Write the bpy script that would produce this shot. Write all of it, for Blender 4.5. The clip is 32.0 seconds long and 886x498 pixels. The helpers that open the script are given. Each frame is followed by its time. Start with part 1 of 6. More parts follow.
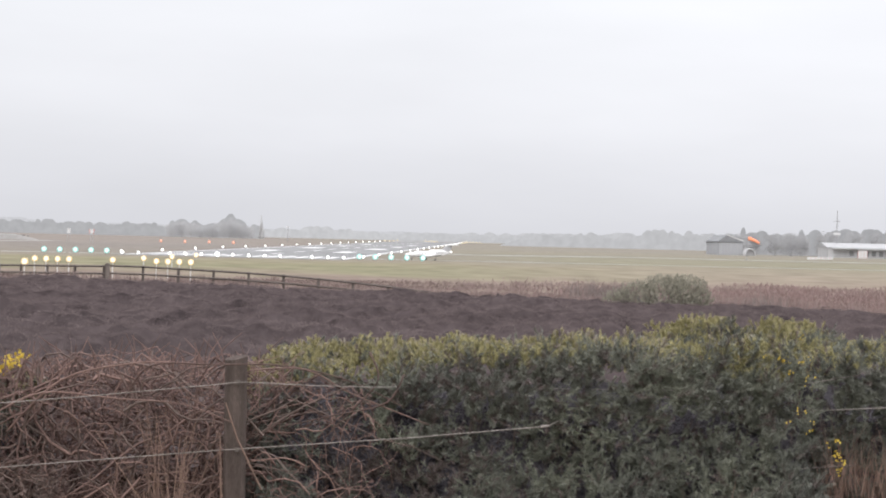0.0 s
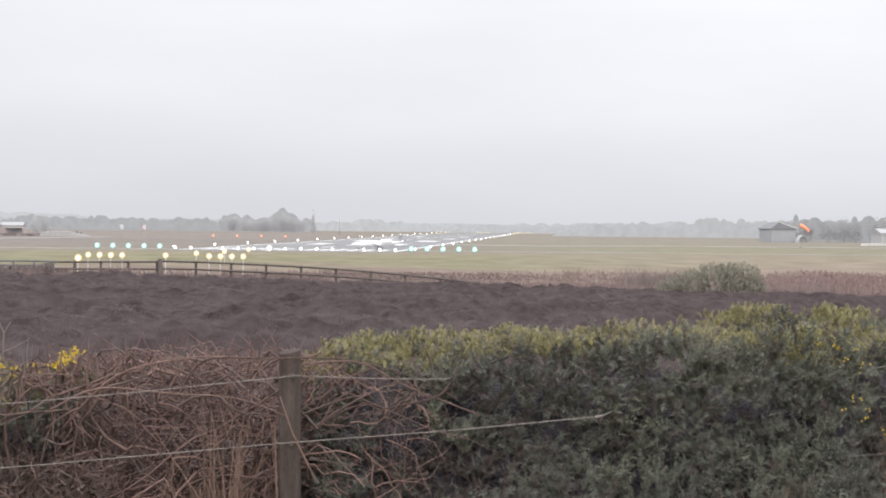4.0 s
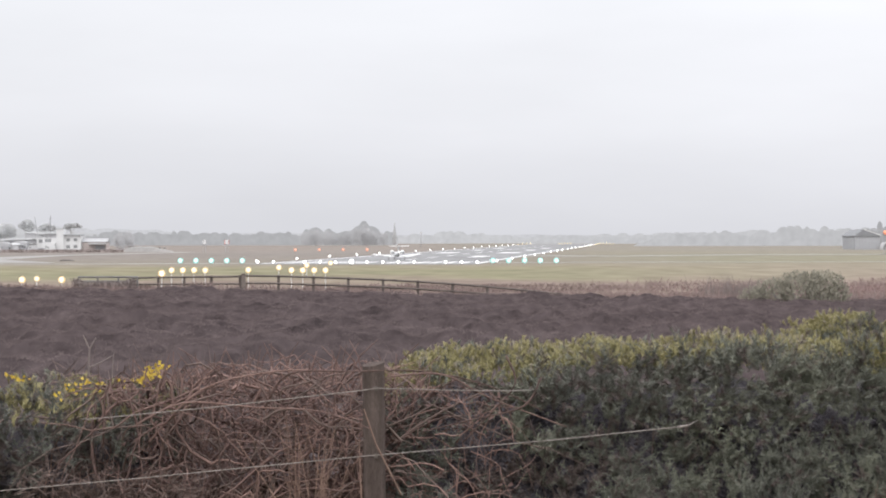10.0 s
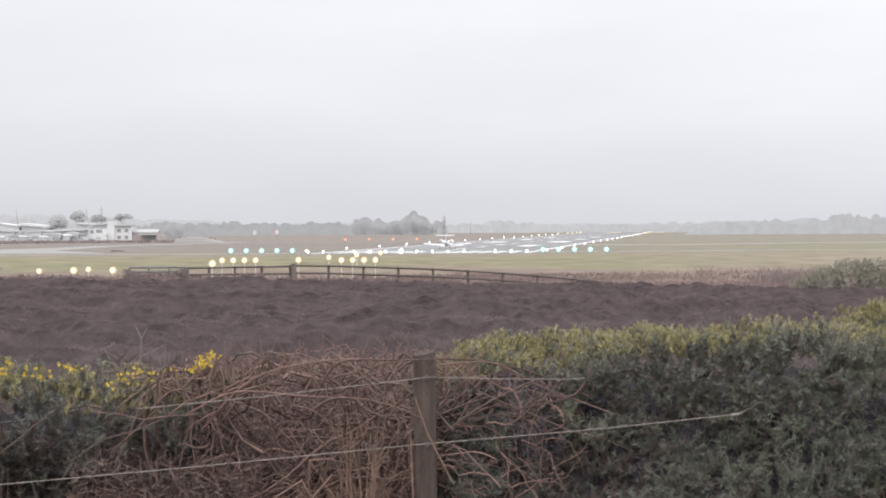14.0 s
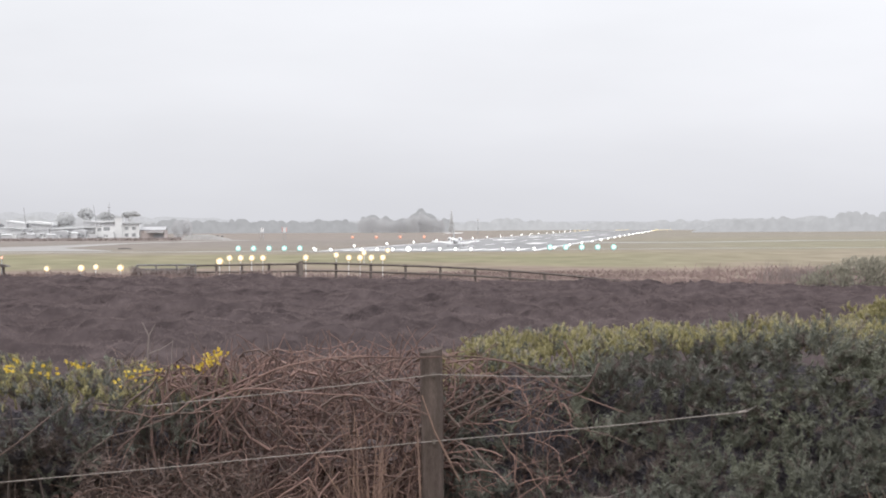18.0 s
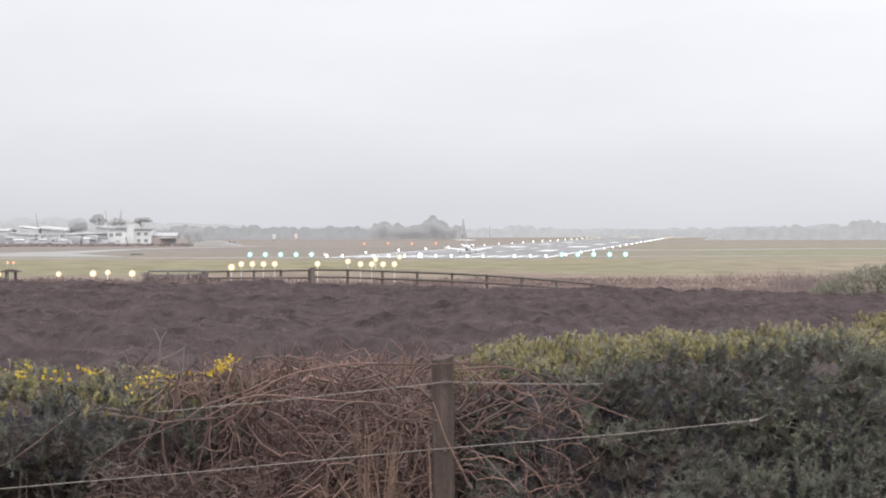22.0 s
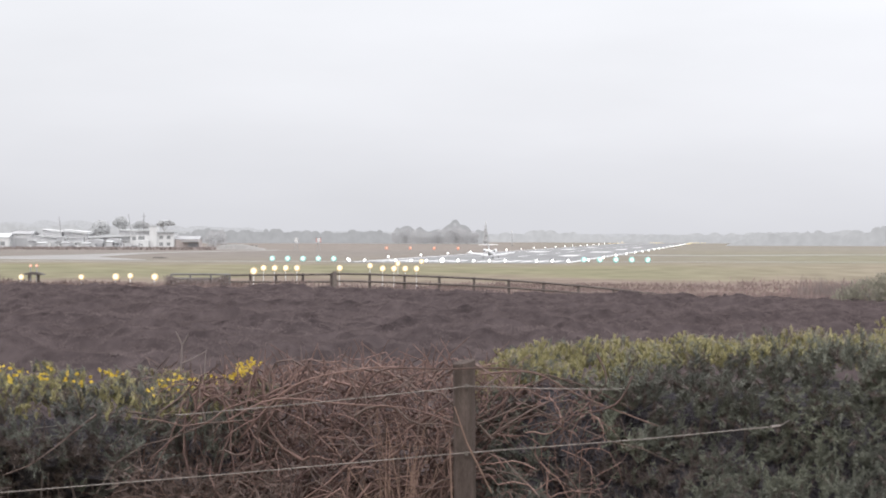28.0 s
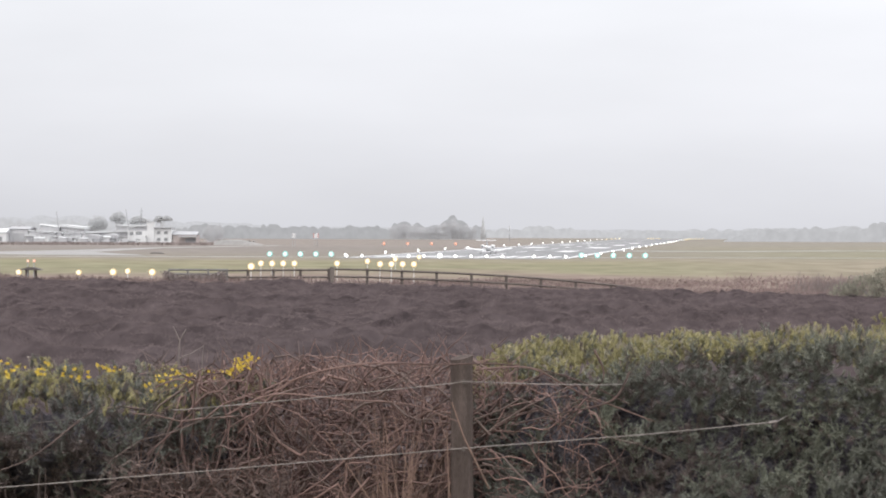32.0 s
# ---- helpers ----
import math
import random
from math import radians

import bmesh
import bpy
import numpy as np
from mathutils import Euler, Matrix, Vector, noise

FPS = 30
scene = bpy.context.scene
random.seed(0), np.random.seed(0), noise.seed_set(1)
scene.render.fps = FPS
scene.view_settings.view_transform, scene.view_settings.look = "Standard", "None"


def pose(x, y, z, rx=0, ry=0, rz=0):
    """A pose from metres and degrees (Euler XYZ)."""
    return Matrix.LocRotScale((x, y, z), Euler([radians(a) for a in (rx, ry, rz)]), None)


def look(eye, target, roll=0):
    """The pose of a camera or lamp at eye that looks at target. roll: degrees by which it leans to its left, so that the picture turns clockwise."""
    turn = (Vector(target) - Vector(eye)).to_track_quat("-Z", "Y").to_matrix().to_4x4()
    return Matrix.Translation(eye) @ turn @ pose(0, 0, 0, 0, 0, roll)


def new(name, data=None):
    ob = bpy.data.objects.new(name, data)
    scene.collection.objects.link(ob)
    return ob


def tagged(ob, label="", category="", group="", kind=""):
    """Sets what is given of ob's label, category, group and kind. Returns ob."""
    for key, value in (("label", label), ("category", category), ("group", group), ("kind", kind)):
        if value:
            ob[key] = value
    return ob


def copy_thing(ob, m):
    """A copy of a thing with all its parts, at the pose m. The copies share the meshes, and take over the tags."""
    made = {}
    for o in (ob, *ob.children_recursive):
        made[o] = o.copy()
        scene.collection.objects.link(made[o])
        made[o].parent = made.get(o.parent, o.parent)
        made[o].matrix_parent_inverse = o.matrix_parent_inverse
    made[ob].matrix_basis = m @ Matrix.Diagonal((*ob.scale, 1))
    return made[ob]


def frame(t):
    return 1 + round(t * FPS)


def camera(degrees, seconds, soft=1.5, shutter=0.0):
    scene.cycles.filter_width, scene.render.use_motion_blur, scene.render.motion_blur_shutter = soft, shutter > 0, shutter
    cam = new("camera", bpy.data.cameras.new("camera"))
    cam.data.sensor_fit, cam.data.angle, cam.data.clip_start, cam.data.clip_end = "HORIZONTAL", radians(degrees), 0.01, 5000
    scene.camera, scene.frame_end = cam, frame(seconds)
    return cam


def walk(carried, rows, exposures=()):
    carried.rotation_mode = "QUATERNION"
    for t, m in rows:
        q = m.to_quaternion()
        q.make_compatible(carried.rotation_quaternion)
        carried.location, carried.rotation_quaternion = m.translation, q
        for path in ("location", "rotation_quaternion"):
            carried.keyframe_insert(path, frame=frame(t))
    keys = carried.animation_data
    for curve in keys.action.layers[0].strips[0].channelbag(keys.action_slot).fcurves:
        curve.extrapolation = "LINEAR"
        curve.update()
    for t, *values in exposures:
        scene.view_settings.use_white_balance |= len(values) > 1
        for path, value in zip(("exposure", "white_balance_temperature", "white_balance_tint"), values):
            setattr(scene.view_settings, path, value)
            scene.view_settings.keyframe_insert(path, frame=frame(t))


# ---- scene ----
cam = camera(23.02, 32.0, soft=1.95)
PATH = [
    (0.0, (0.0033, 0, 5.8990), (101.7409, 994.7858, -0.6143), 1.398),
    (0.5, (0.0050, 0, 5.8973), (103.6835, 994.5787, -1.4992), 1.347),
    (1.0, (0.0042, 0, 5.8985), (98.0549, 995.1376, -2.8312), 1.223),
    (1.5, (0.0031, 0, 5.8991), (94.7669, 995.4328, -5.0438), 1.067),
    (2.0, (0.0026, 0, 5.8973), (87.2318, 996.0939, -7.2091), 0.914),
    (2.5, (0.0012, 0, 5.8993), (81.7429, 996.5021, -10.8672), 0.795),
    (3.0, (0.0020, 0, 5.8993), (81.1906, 996.5527, -10.5550), 0.802),
    (3.5, (0.0030, 0, 5.8997), (78.0931, 996.8520, -7.2064), 0.630),
    (5.5, (0.0025, 0, 5.8995), (78.9248, 996.8385, -2.6751), 0.566),
    (6.0, (0.0005, 0, 5.8983), (79.6547, 996.7999, -0.2191), 0.563),
    (6.5, (-0.0003, 0, 5.8990), (74.8384, 997.1792, 0.7704), 0.444),
    (7.0, (0.0005, 0, 5.8983), (70.7031, 997.4753, -0.1397), 0.378),
    (7.5, (0.0011, 0, 5.8989), (74.4842, 997.2203, 4.5072), 0.397),
    (8.0, (0.0010, 0, 5.8979), (74.4666, 997.2172, 10.0783), 0.533),
    (8.5, (-0.0013, 0, 5.8971), (69.4247, 997.5868, 5.7424), 0.367),
    (9.0, (-0.0008, 0, 5.8970), (55.8589, 998.4294, 2.2066), 0.256),
    (9.5, (0.0011, 0, 5.8976), (51.1879, 998.6774, 1.6703), 0.110),
    (10.0, (0.0016, 0, 5.8986), (40.6693, 999.1534, 0.2850), -0.085),
    (10.5, (-0.0003, 0, 5.8968), (40.5525, 999.1623, 1.0078), -0.107),
    (11.0, (-0.0026, 0, 5.8977), (28.3469, 999.5427, -4.0140), -0.311),
    (11.5, (-0.0020, 0, 5.8971), (20.9705, 999.7138, -5.0056), -0.541),
    (12.0, (-0.0033, 0, 5.8976), (18.5369, 999.7614, -5.0474), -0.550),
    (12.5, (-0.0030, 0, 5.8981), (20.9835, 999.7307, -3.4019), -0.442),
    (13.0, (-0.0018, 0, 5.8970), (26.3824, 999.6249, -0.8385), -0.329),
    (13.5, (-0.0019, 0, 5.8972), (23.5617, 999.6893, -1.6203), -0.299),
    (14.0, (-0.0013, 0, 5.8955), (17.7949, 999.7810, -4.5133), -0.298),
    (14.5, (-0.0003, 0, 5.8971), (18.6380, 999.7490, -5.9317), -0.199),
    (16.5, (0.0000, 0, 5.8975), (18.7179, 999.7800, -2.9578), -0.245),
    (17.0, (0.0002, 0, 5.8955), (16.0743, 999.8108, -4.4507), -0.228),
    (17.5, (0.0002, 0, 5.8952), (19.8568, 999.7517, -3.6121), -0.197),
    (18.0, (-0.0000, 0, 5.8942), (14.4257, 999.8230, -5.5748), -0.299),
    (18.5, (0.0007, 0, 5.8964), (20.5010, 999.7312, -4.3227), -0.141),
    (19.0, (0.0022, 0, 5.8956), (15.0963, 999.8092, -5.8969), -0.137),
    (19.5, (0.0025, 0, 5.8947), (13.1372, 999.8315, -6.3216), -0.181),
    (20.0, (-0.0001, 0, 5.8958), (14.3225, 999.8444, -3.7972), -0.120),
    (20.5, (0.0010, 0, 5.8952), (9.6037, 999.8952, -4.3285), -0.150),
    (21.0, (-0.0003, 0, 5.8953), (12.5298, 999.8846, -2.0876), -0.075),
    (21.5, (-0.0005, 0, 5.8953), (9.3268, 999.9181, -2.2584), -0.117),
    (22.0, (-0.0005, 0, 5.8958), (9.0421, 999.9193, -2.4193), -0.094),
    (22.5, (0.0004, 0, 5.8954), (10.5427, 999.9164, -0.9846), -0.094),
    (23.0, (-0.0013, 0, 5.8949), (7.5735, 999.9362, -1.8792), -0.110),
    (23.5, (0.0005, 0, 5.8956), (4.5358, 999.9364, -3.8247), -0.117),
    (24.0, (-0.0009, 0, 5.8947), (4.6989, 999.9437, -3.0084), -0.096),
    (24.5, (0.0010, 0, 5.8969), (5.5543, 999.9486, -1.9796), -0.037),
    (25.0, (-0.0006, 0, 5.8951), (7.1291, 999.9373, -2.1329), 0.026),
    (25.5, (0.0016, 0, 5.8943), (2.8854, 999.9462, -3.4609), -0.123),
    (27.5, (0.0007, 0, 5.8957), (2.7744, 999.9825, 1.2851), 0.154),
    (28.0, (0.0007, 0, 5.8944), (-1.1593, 999.9760, -0.3235), 0.144),
    (28.5, (0.0025, 0, 5.8946), (-1.0164, 999.9763, -0.3072), 0.167),
    (29.0, (0.0002, 0, 5.8967), (4.3512, 999.9708, 0.2148), 0.204),
    (29.5, (0.0008, 0, 5.8951), (1.2042, 999.9669, -1.5470), 0.135),
    (30.0, (0.0006, 0, 5.8945), (1.2064, 999.9703, -1.1100), 0.147),
    (30.5, (-0.0004, 0, 5.8943), (0.4164, 999.9662, -1.7131), 0.243),
    (31.0, (-0.0004, 0, 5.8944), (0.0247, 999.9642, -1.9566), 0.239),
    (31.5, (0.0013, 0, 5.8955), (1.8431, 999.9693, -1.1088), 0.241),
    (32.0, (-0.0000, 0, 5.8940), (0.0260, 999.9610, -2.3317), 0.200),
]
walk(cam, [(t, look(e, g, r)) for t, e, g, r in PATH])


# ---- light: an even overcast sky, brighter towards the zenith, and a faint broad sun behind cloud ----
SUN_ELEVATION, SUN_AZIMUTH = 42.0, 205.0
world = bpy.data.worlds.new("overcast_sky")
scene.world = world
world.use_nodes = True
nt = world.node_tree
nt.nodes.clear()
out = nt.nodes.new("ShaderNodeOutputWorld")
bg_cloud, bg_sky, both = nt.nodes.new("ShaderNodeBackground"), nt.nodes.new("ShaderNodeBackground"), nt.nodes.new("ShaderNodeAddShader")
sky = nt.nodes.new("ShaderNodeTexSky")
sky.sky_type, sky.sun_disc = "NISHITA", False
sky.sun_elevation, sky.sun_rotation = radians(SUN_ELEVATION), radians(SUN_AZIMUTH)
sky.air_density, sky.dust_density = 1.0, 6.0
bg_sky.inputs["Strength"].default_value = 0.008
tc, sep = nt.nodes.new("ShaderNodeTexCoord"), nt.nodes.new("ShaderNodeSeparateXYZ")
ramp = nt.nodes.new("ShaderNodeValToRGB")
cr = ramp.color_ramp
cr.elements[0].position, cr.elements[0].color = 0.0, (0.243, 0.245, 0.260, 1)
cr.elements[1].position, cr.elements[1].color = 1.0, (0.90, 0.90, 0.92, 1)
for p, c in ((0.012, (0.252, 0.254, 0.269, 1)), (0.05, (0.293, 0.296, 0.312, 1)), (0.11, (0.318, 0.322, 0.338, 1)), (0.3, (0.48, 0.48, 0.50, 1))):
    e = cr.elements.new(p)
    e.color = c
cloud = nt.nodes.new("ShaderNodeTexNoise")
cloud.inputs["Scale"].default_value, cloud.inputs["Detail"].default_value = 7.0, 4.0
stretch = nt.nodes.new("ShaderNodeMapping")
stretch.inputs["Scale"].default_value = (1.0, 1.0, 4.0)
mr = nt.nodes.new("ShaderNodeMapRange")
mr.inputs["To Min"].default_value, mr.inputs["To Max"].default_value = 2.80, 2.97
mr.inputs["From Min"].default_value, mr.inputs["From Max"].default_value = 0.3, 0.7
nt.links.new(tc.outputs["Generated"], sep.inputs[0])
nt.links.new(tc.outputs["Generated"], stretch.inputs[0])
nt.links.new(stretch.outputs[0], cloud.inputs["Vector"])
nt.links.new(cloud.outputs["Fac"], mr.inputs["Value"])
nt.links.new(sep.outputs["Z"], ramp.inputs["Fac"])
nt.links.new(ramp.outputs["Color"], bg_cloud.inputs["Color"])
west = nt.nodes.new("ShaderNodeMath")
west.operation = "MULTIPLY_ADD"
west.inputs[1].default_value, west.inputs[2].default_value = 0.16, 0.985
thick = nt.nodes.new("ShaderNodeMath")
thick.operation = "MULTIPLY"
nt.links.new(sep.outputs["X"], west.inputs[0])
nt.links.new(west.outputs[0], thick.inputs[0])
nt.links.new(mr.outputs["Result"], thick.inputs[1])
nt.links.new(thick.outputs[0], bg_cloud.inputs["Strength"])
nt.links.new(sky.outputs["Color"], bg_sky.inputs["Color"])
nt.links.new(bg_cloud.outputs[0], both.inputs[0])
nt.links.new(bg_sky.outputs[0], both.inputs[1])
nt.links.new(both.outputs[0], out.inputs[0])

sun = new("sun", bpy.data.lights.new("sun", "SUN"))
sun.data.energy, sun.data.angle, sun.data.color = 1.0, radians(35), (1.0, 0.97, 0.93)
_a, _e = radians(SUN_AZIMUTH), radians(SUN_ELEVATION)
sun.matrix_world = look((60 * math.sin(_a) * math.cos(_e), 60 * math.cos(_a) * math.cos(_e), 60 * math.sin(_e)), (0, 0, 0))


# ---- materials ----
def mat(name, c1, c2, scale=4.0, fine=30.0, rough=0.8, bump=0.2, island=0.0, metallic=0.0, c3=None, stretch=(1, 1, 1), spec=0.3, depth=0.02, per_object=0.0):
    """A surface with a broad and a fine variation between c1 and c2 (c3: stains), and relief."""
    m = bpy.data.materials.new(name)
    m.use_nodes = True
    t = m.node_tree
    n, link = t.nodes, t.links.new
    b = n["Principled BSDF"]
    b.inputs["Roughness"].default_value, b.inputs["Metallic"].default_value = rough, metallic
    b.inputs["Specular IOR Level"].default_value = spec
    co, mp = n.new("ShaderNodeTexCoord"), n.new("ShaderNodeMapping")
    mp.inputs["Scale"].default_value = stretch
    link(co.outputs["Object"], mp.inputs[0])
    n1, n2 = n.new("ShaderNodeTexNoise"), n.new("ShaderNodeTexNoise")
    for k, sc, d in ((n1, scale, 5.0), (n2, fine, 4.0)):
        k.inputs["Scale"].default_value, k.inputs["Detail"].default_value = sc, d
        link(mp.outputs[0], k.inputs["Vector"])
    add = n.new("ShaderNodeMath")
    add.operation = "ADD"
    link(n1.outputs["Fac"], add.inputs[0])
    link(n2.outputs["Fac"], add.inputs[1])
    fac = add.outputs[0]
    for amount, node, socket in ((island, "ShaderNodeNewGeometry", "Random Per Island"), (per_object, "ShaderNodeObjectInfo", "Random")):
        if amount:
            g, ma = n.new(node), n.new("ShaderNodeMath")
            ma.operation = "MULTIPLY_ADD"
            ma.inputs[1].default_value = amount
            link(g.outputs[socket], ma.inputs[0])
            link(fac, ma.inputs[2])
            fac = ma.outputs[0]
    r = n.new("ShaderNodeMapRange")
    total = island + per_object
    r.inputs["From Min"].default_value, r.inputs["From Max"].default_value = 0.7 + total * 0.1, 1.3 + total * 0.9
    link(fac, r.inputs["Value"])
    cr = n.new("ShaderNodeValToRGB").color_ramp
    rn = n[-1]
    cr.elements[0].color, cr.elements[1].color = (*c1, 1), (*c2, 1)
    if c3:
        e = cr.elements.new(0.55)
        e.color = (*c3, 1)
    link(r.outputs["Result"], rn.inputs["Fac"])
    link(rn.outputs["Color"], b.inputs["Base Color"])
    if bump:
        bp = n.new("ShaderNodeBump")
        bp.inputs["Strength"].default_value, bp.inputs["Distance"].default_value = bump, depth
        link(n2.outputs["Fac"], bp.inputs["Height"])
        link(bp.outputs["Normal"], b.inputs["Normal"])
    return m


def glow(name, color, strength):
    m = bpy.data.materials.new(name)
    m.use_nodes = True
    b = m.node_tree.nodes["Principled BSDF"]
    b.inputs["Base Color"].default_value = (0.02, 0.02, 0.02, 1)
    b.inputs["Emission Color"].default_value = (*color, 1)
    b.inputs["Emission Strength"].default_value = strength
    return m


M_GORSE = mat("gorse_foliage", (0.114, 0.116, 0.111), (0.228, 0.240, 0.184), 1.3, 3.2, 0.85, 0, 0.20, c3=(0.167, 0.171, 0.145), spec=0.1)
# Yellow-green of fresh growth, with skylight on the hedge tops put in too.
M_GORSE_TIP = mat("gorse_skylit_fresh_shoots", (0.180, 0.164, 0.082), (0.445, 0.405, 0.222), 3.0, 14.0, 0.85, 0, 0.5, spec=0.1)
M_GORSE_DRY = mat("gorse_dry_shoots", (0.082, 0.066, 0.064), (0.175, 0.140, 0.130), 3.0, 14.0, 0.85, 0, 0.9, spec=0.1)
M_GORSE_PALE = mat("gorse_pale_tips", (0.24, 0.21, 0.17), (0.42, 0.38, 0.32), 5.0, 30.0, 0.9, 0, 0.5, spec=0.05)
# Purple-grey of the shade between the shoots, put into the filler's colour.
M_GORSE_CORE = mat("gorse_shade_filler", (0.064, 0.059, 0.070), (0.128, 0.118, 0.130), 14.0, 60.0, 0.95, 1.0, spec=0.0, depth=0.06)
M_FLOWER = mat("gorse_flower", (0.55, 0.40, 0.05), (0.78, 0.62, 0.14), 9.0, 60.0, 0.6, 0, 0.5)
M_CANE = mat("bramble_cane", (0.046, 0.032, 0.030), (0.285, 0.186, 0.164), 3.0, 40.0, 0.8, 0.2, 0.6, per_object=0.8, spec=0.1)
M_CANE_OLD = mat("dead_cane", (0.075, 0.055, 0.051), (0.225, 0.168, 0.150), 3.0, 40.0, 0.85, 0.2, 0.8, per_object=0.4, spec=0.1)
M_STRAW = mat("dead_grass_stalk", (0.120, 0.082, 0.069), (0.30, 0.200, 0.162), 4.0, 30.0, 0.85, 0, 0.8, spec=0.1)
M_DEADLEAF = mat("withered_leaf", (0.072, 0.048, 0.046), (0.180, 0.118, 0.107), 4.0, 30.0, 0.85, 0, 0.8, spec=0.05)
M_POST = mat("weathered_post_wood", (0.068, 0.051, 0.047), (0.146, 0.111, 0.102), 5.0, 60.0, 0.95, 0.6, 0, c3=(0.098, 0.078, 0.070), stretch=(6, 6, 0.7), spec=0.1)
M_PALEPOST = mat("sun_bleached_post_wood", (0.13, 0.11, 0.10), (0.23, 0.20, 0.18), 5.0, 40.0, 0.95, 0.4, 0, stretch=(6, 6, 0.7), spec=0.1)
M_WIRE = mat("galvanised_wire", (0.17, 0.150, 0.142), (0.31, 0.273, 0.258), 8.0, 90.0, 0.75, 0.1, metallic=0.2)
M_HEATHER = mat("winter_heather", (0.047, 0.037, 0.037), (0.109, 0.087, 0.087), 0.30, 2.2, 0.95, 0, 0.18, spec=0.0, stretch=(1.6, 0.7, 1))
# Patches vary in real colour; the wide range also stands for shaded hollows.
M_HEATHER_WOOD = mat("heather_wood", (0.036, 0.029, 0.030), (0.084, 0.067, 0.068), 0.42, 2.2, 0.95, 0.4, spec=0.0, stretch=(1.6, 0.7, 1), depth=0.05)
M_FENCE = mat("dark_fence_timber", (0.085, 0.072, 0.066), (0.155, 0.134, 0.122), 2.0, 20.0, 0.95, 0.3, per_object=0.4, spec=0.1)
M_RAIL = mat("dull_gate_metal", (0.115, 0.108, 0.106), (0.20, 0.19, 0.185), 2.0, 20.0, 0.6, 0.1)
M_ROUGH = mat("dead_bracken_and_grass", (0.178, 0.134, 0.128), (0.292, 0.229, 0.213), 0.12, 2.0, 0.95, 0, 0.2, spec=0.0, stretch=(2.0, 0.4, 1))
M_BRACKEN = mat("dead_bracken", (0.205, 0.145, 0.140), (0.278, 0.204, 0.194), 0.10, 0.6, 0.95, 0, 0.05, spec=0.0)
M_BANK = mat("dull_bank_grass", (0.215, 0.180, 0.170), (0.290, 0.250, 0.238), 0.05, 0.6, 0.95, 0, 0.2, spec=0.0)
M_SAPLING = mat("bare_saplings", (0.15, 0.125, 0.12), (0.24, 0.205, 0.195), 0.3, 2.0, 0.95, 0, 0.3, spec=0.0)
M_RUSH = mat("brown_rushes", (0.135, 0.102, 0.097), (0.225, 0.178, 0.165), 0.12, 2.0, 0.95, 0, 0.2, spec=0.0)
M_BUSH = mat("moor_gorse", (0.175, 0.168, 0.142), (0.36, 0.34, 0.275), 0.6, 5.0, 0.9, 0, 0.6, spec=0.0)
M_ASPHALT = mat("wet_runway_asphalt", (0.13, 0.13, 0.132), (0.21, 0.21, 0.213), 0.05, 0.6, 0.65, 0.02, spec=0.17, stretch=(1, 0.25, 1))
M_CONCRETE = mat("wet_taxiway_concrete", (0.18, 0.175, 0.17), (0.28, 0.27, 0.26), 0.05, 0.8, 0.65, 0.05, spec=0.15)
M_MARK = mat("white_runway_paint", (0.55, 0.55, 0.55), (0.70, 0.70, 0.70), 0.5, 4.0, 0.6, 0, spec=0.2)
# Far crowns: distance haze is put into these pale base colours.
M_TWIG = mat("hazed_winter_twigs", (0.375, 0.375, 0.385), (0.435, 0.435, 0.445), 0.08, 1.0, 0.95, 0, 0.2, per_object=0.2, spec=0.0)
M_TWIG_HAZE = mat("haze_paled_twigs", (0.455, 0.455, 0.465), (0.515, 0.515, 0.525), 0.08, 1.0, 0.95, 0, 0.2, per_object=0.2, spec=0.0)
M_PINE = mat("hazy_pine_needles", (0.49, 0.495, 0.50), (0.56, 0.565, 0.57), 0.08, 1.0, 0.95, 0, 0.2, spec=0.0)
M_CONIFER = mat("haze_paled_conifer", (0.56, 0.563, 0.567), (0.63, 0.632, 0.635), 0.08, 1.0, 0.95, 0, 0.2, spec=0.0)
M_BARK = mat("grey_bark", (0.2, 0.19, 0.18), (0.30, 0.29, 0.28), 1.0, 8.0, 0.95, 0.3, spec=0.0)
# Building whites dulled and darks lifted: haze put into the base colours.
M_WHITE = mat("white_plaster", (0.53, 0.53, 0.53), (0.63, 0.63, 0.63), 0.3, 4.0, 0.7, 0.05, spec=0.1)
M_WROOF = mat("white_sheet_roof", (0.50, 0.505, 0.51), (0.60, 0.605, 0.61), 0.2, 3.0, 0.7, 0.05, spec=0.1)
M_GREY = mat("grey_cladding", (0.42, 0.42, 0.43), (0.51, 0.51, 0.52), 0.3, 3.0, 0.7, 0.05, stretch=(6, 1, 0.3), spec=0.1)
M_DARKROOF = mat("haze_greyed_roof", (0.33, 0.33, 0.34), (0.40, 0.40, 0.41), 0.3, 3.0, 0.8, 0.1, spec=0.1)
M_SLATE = mat("blue_grey_sheeting", (0.33, 0.335, 0.35), (0.385, 0.39, 0.405), 0.3, 3.0, 0.8, 0.05, stretch=(6, 1, 0.3), spec=0.05)
M_SLATE_ROOF = mat("dull_sheet_roof", (0.20, 0.205, 0.215), (0.26, 0.265, 0.275), 0.3, 3.0, 0.8, 0.05, spec=0.05)
M_BRICK = mat("pale_brick_wall", (0.42, 0.36, 0.34), (0.50, 0.45, 0.43), 0.5, 4.0, 0.8, 0.1, spec=0.1)
M_GLASS = mat("haze_lifted_glass", (0.20, 0.205, 0.21), (0.27, 0.275, 0.28), 1.0, 5.0, 0.2, 0, spec=0.6)
M_METAL = mat("painted_steel", (0.25, 0.25, 0.26), (0.36, 0.36, 0.37), 1.0, 6.0, 0.5, 0.05)
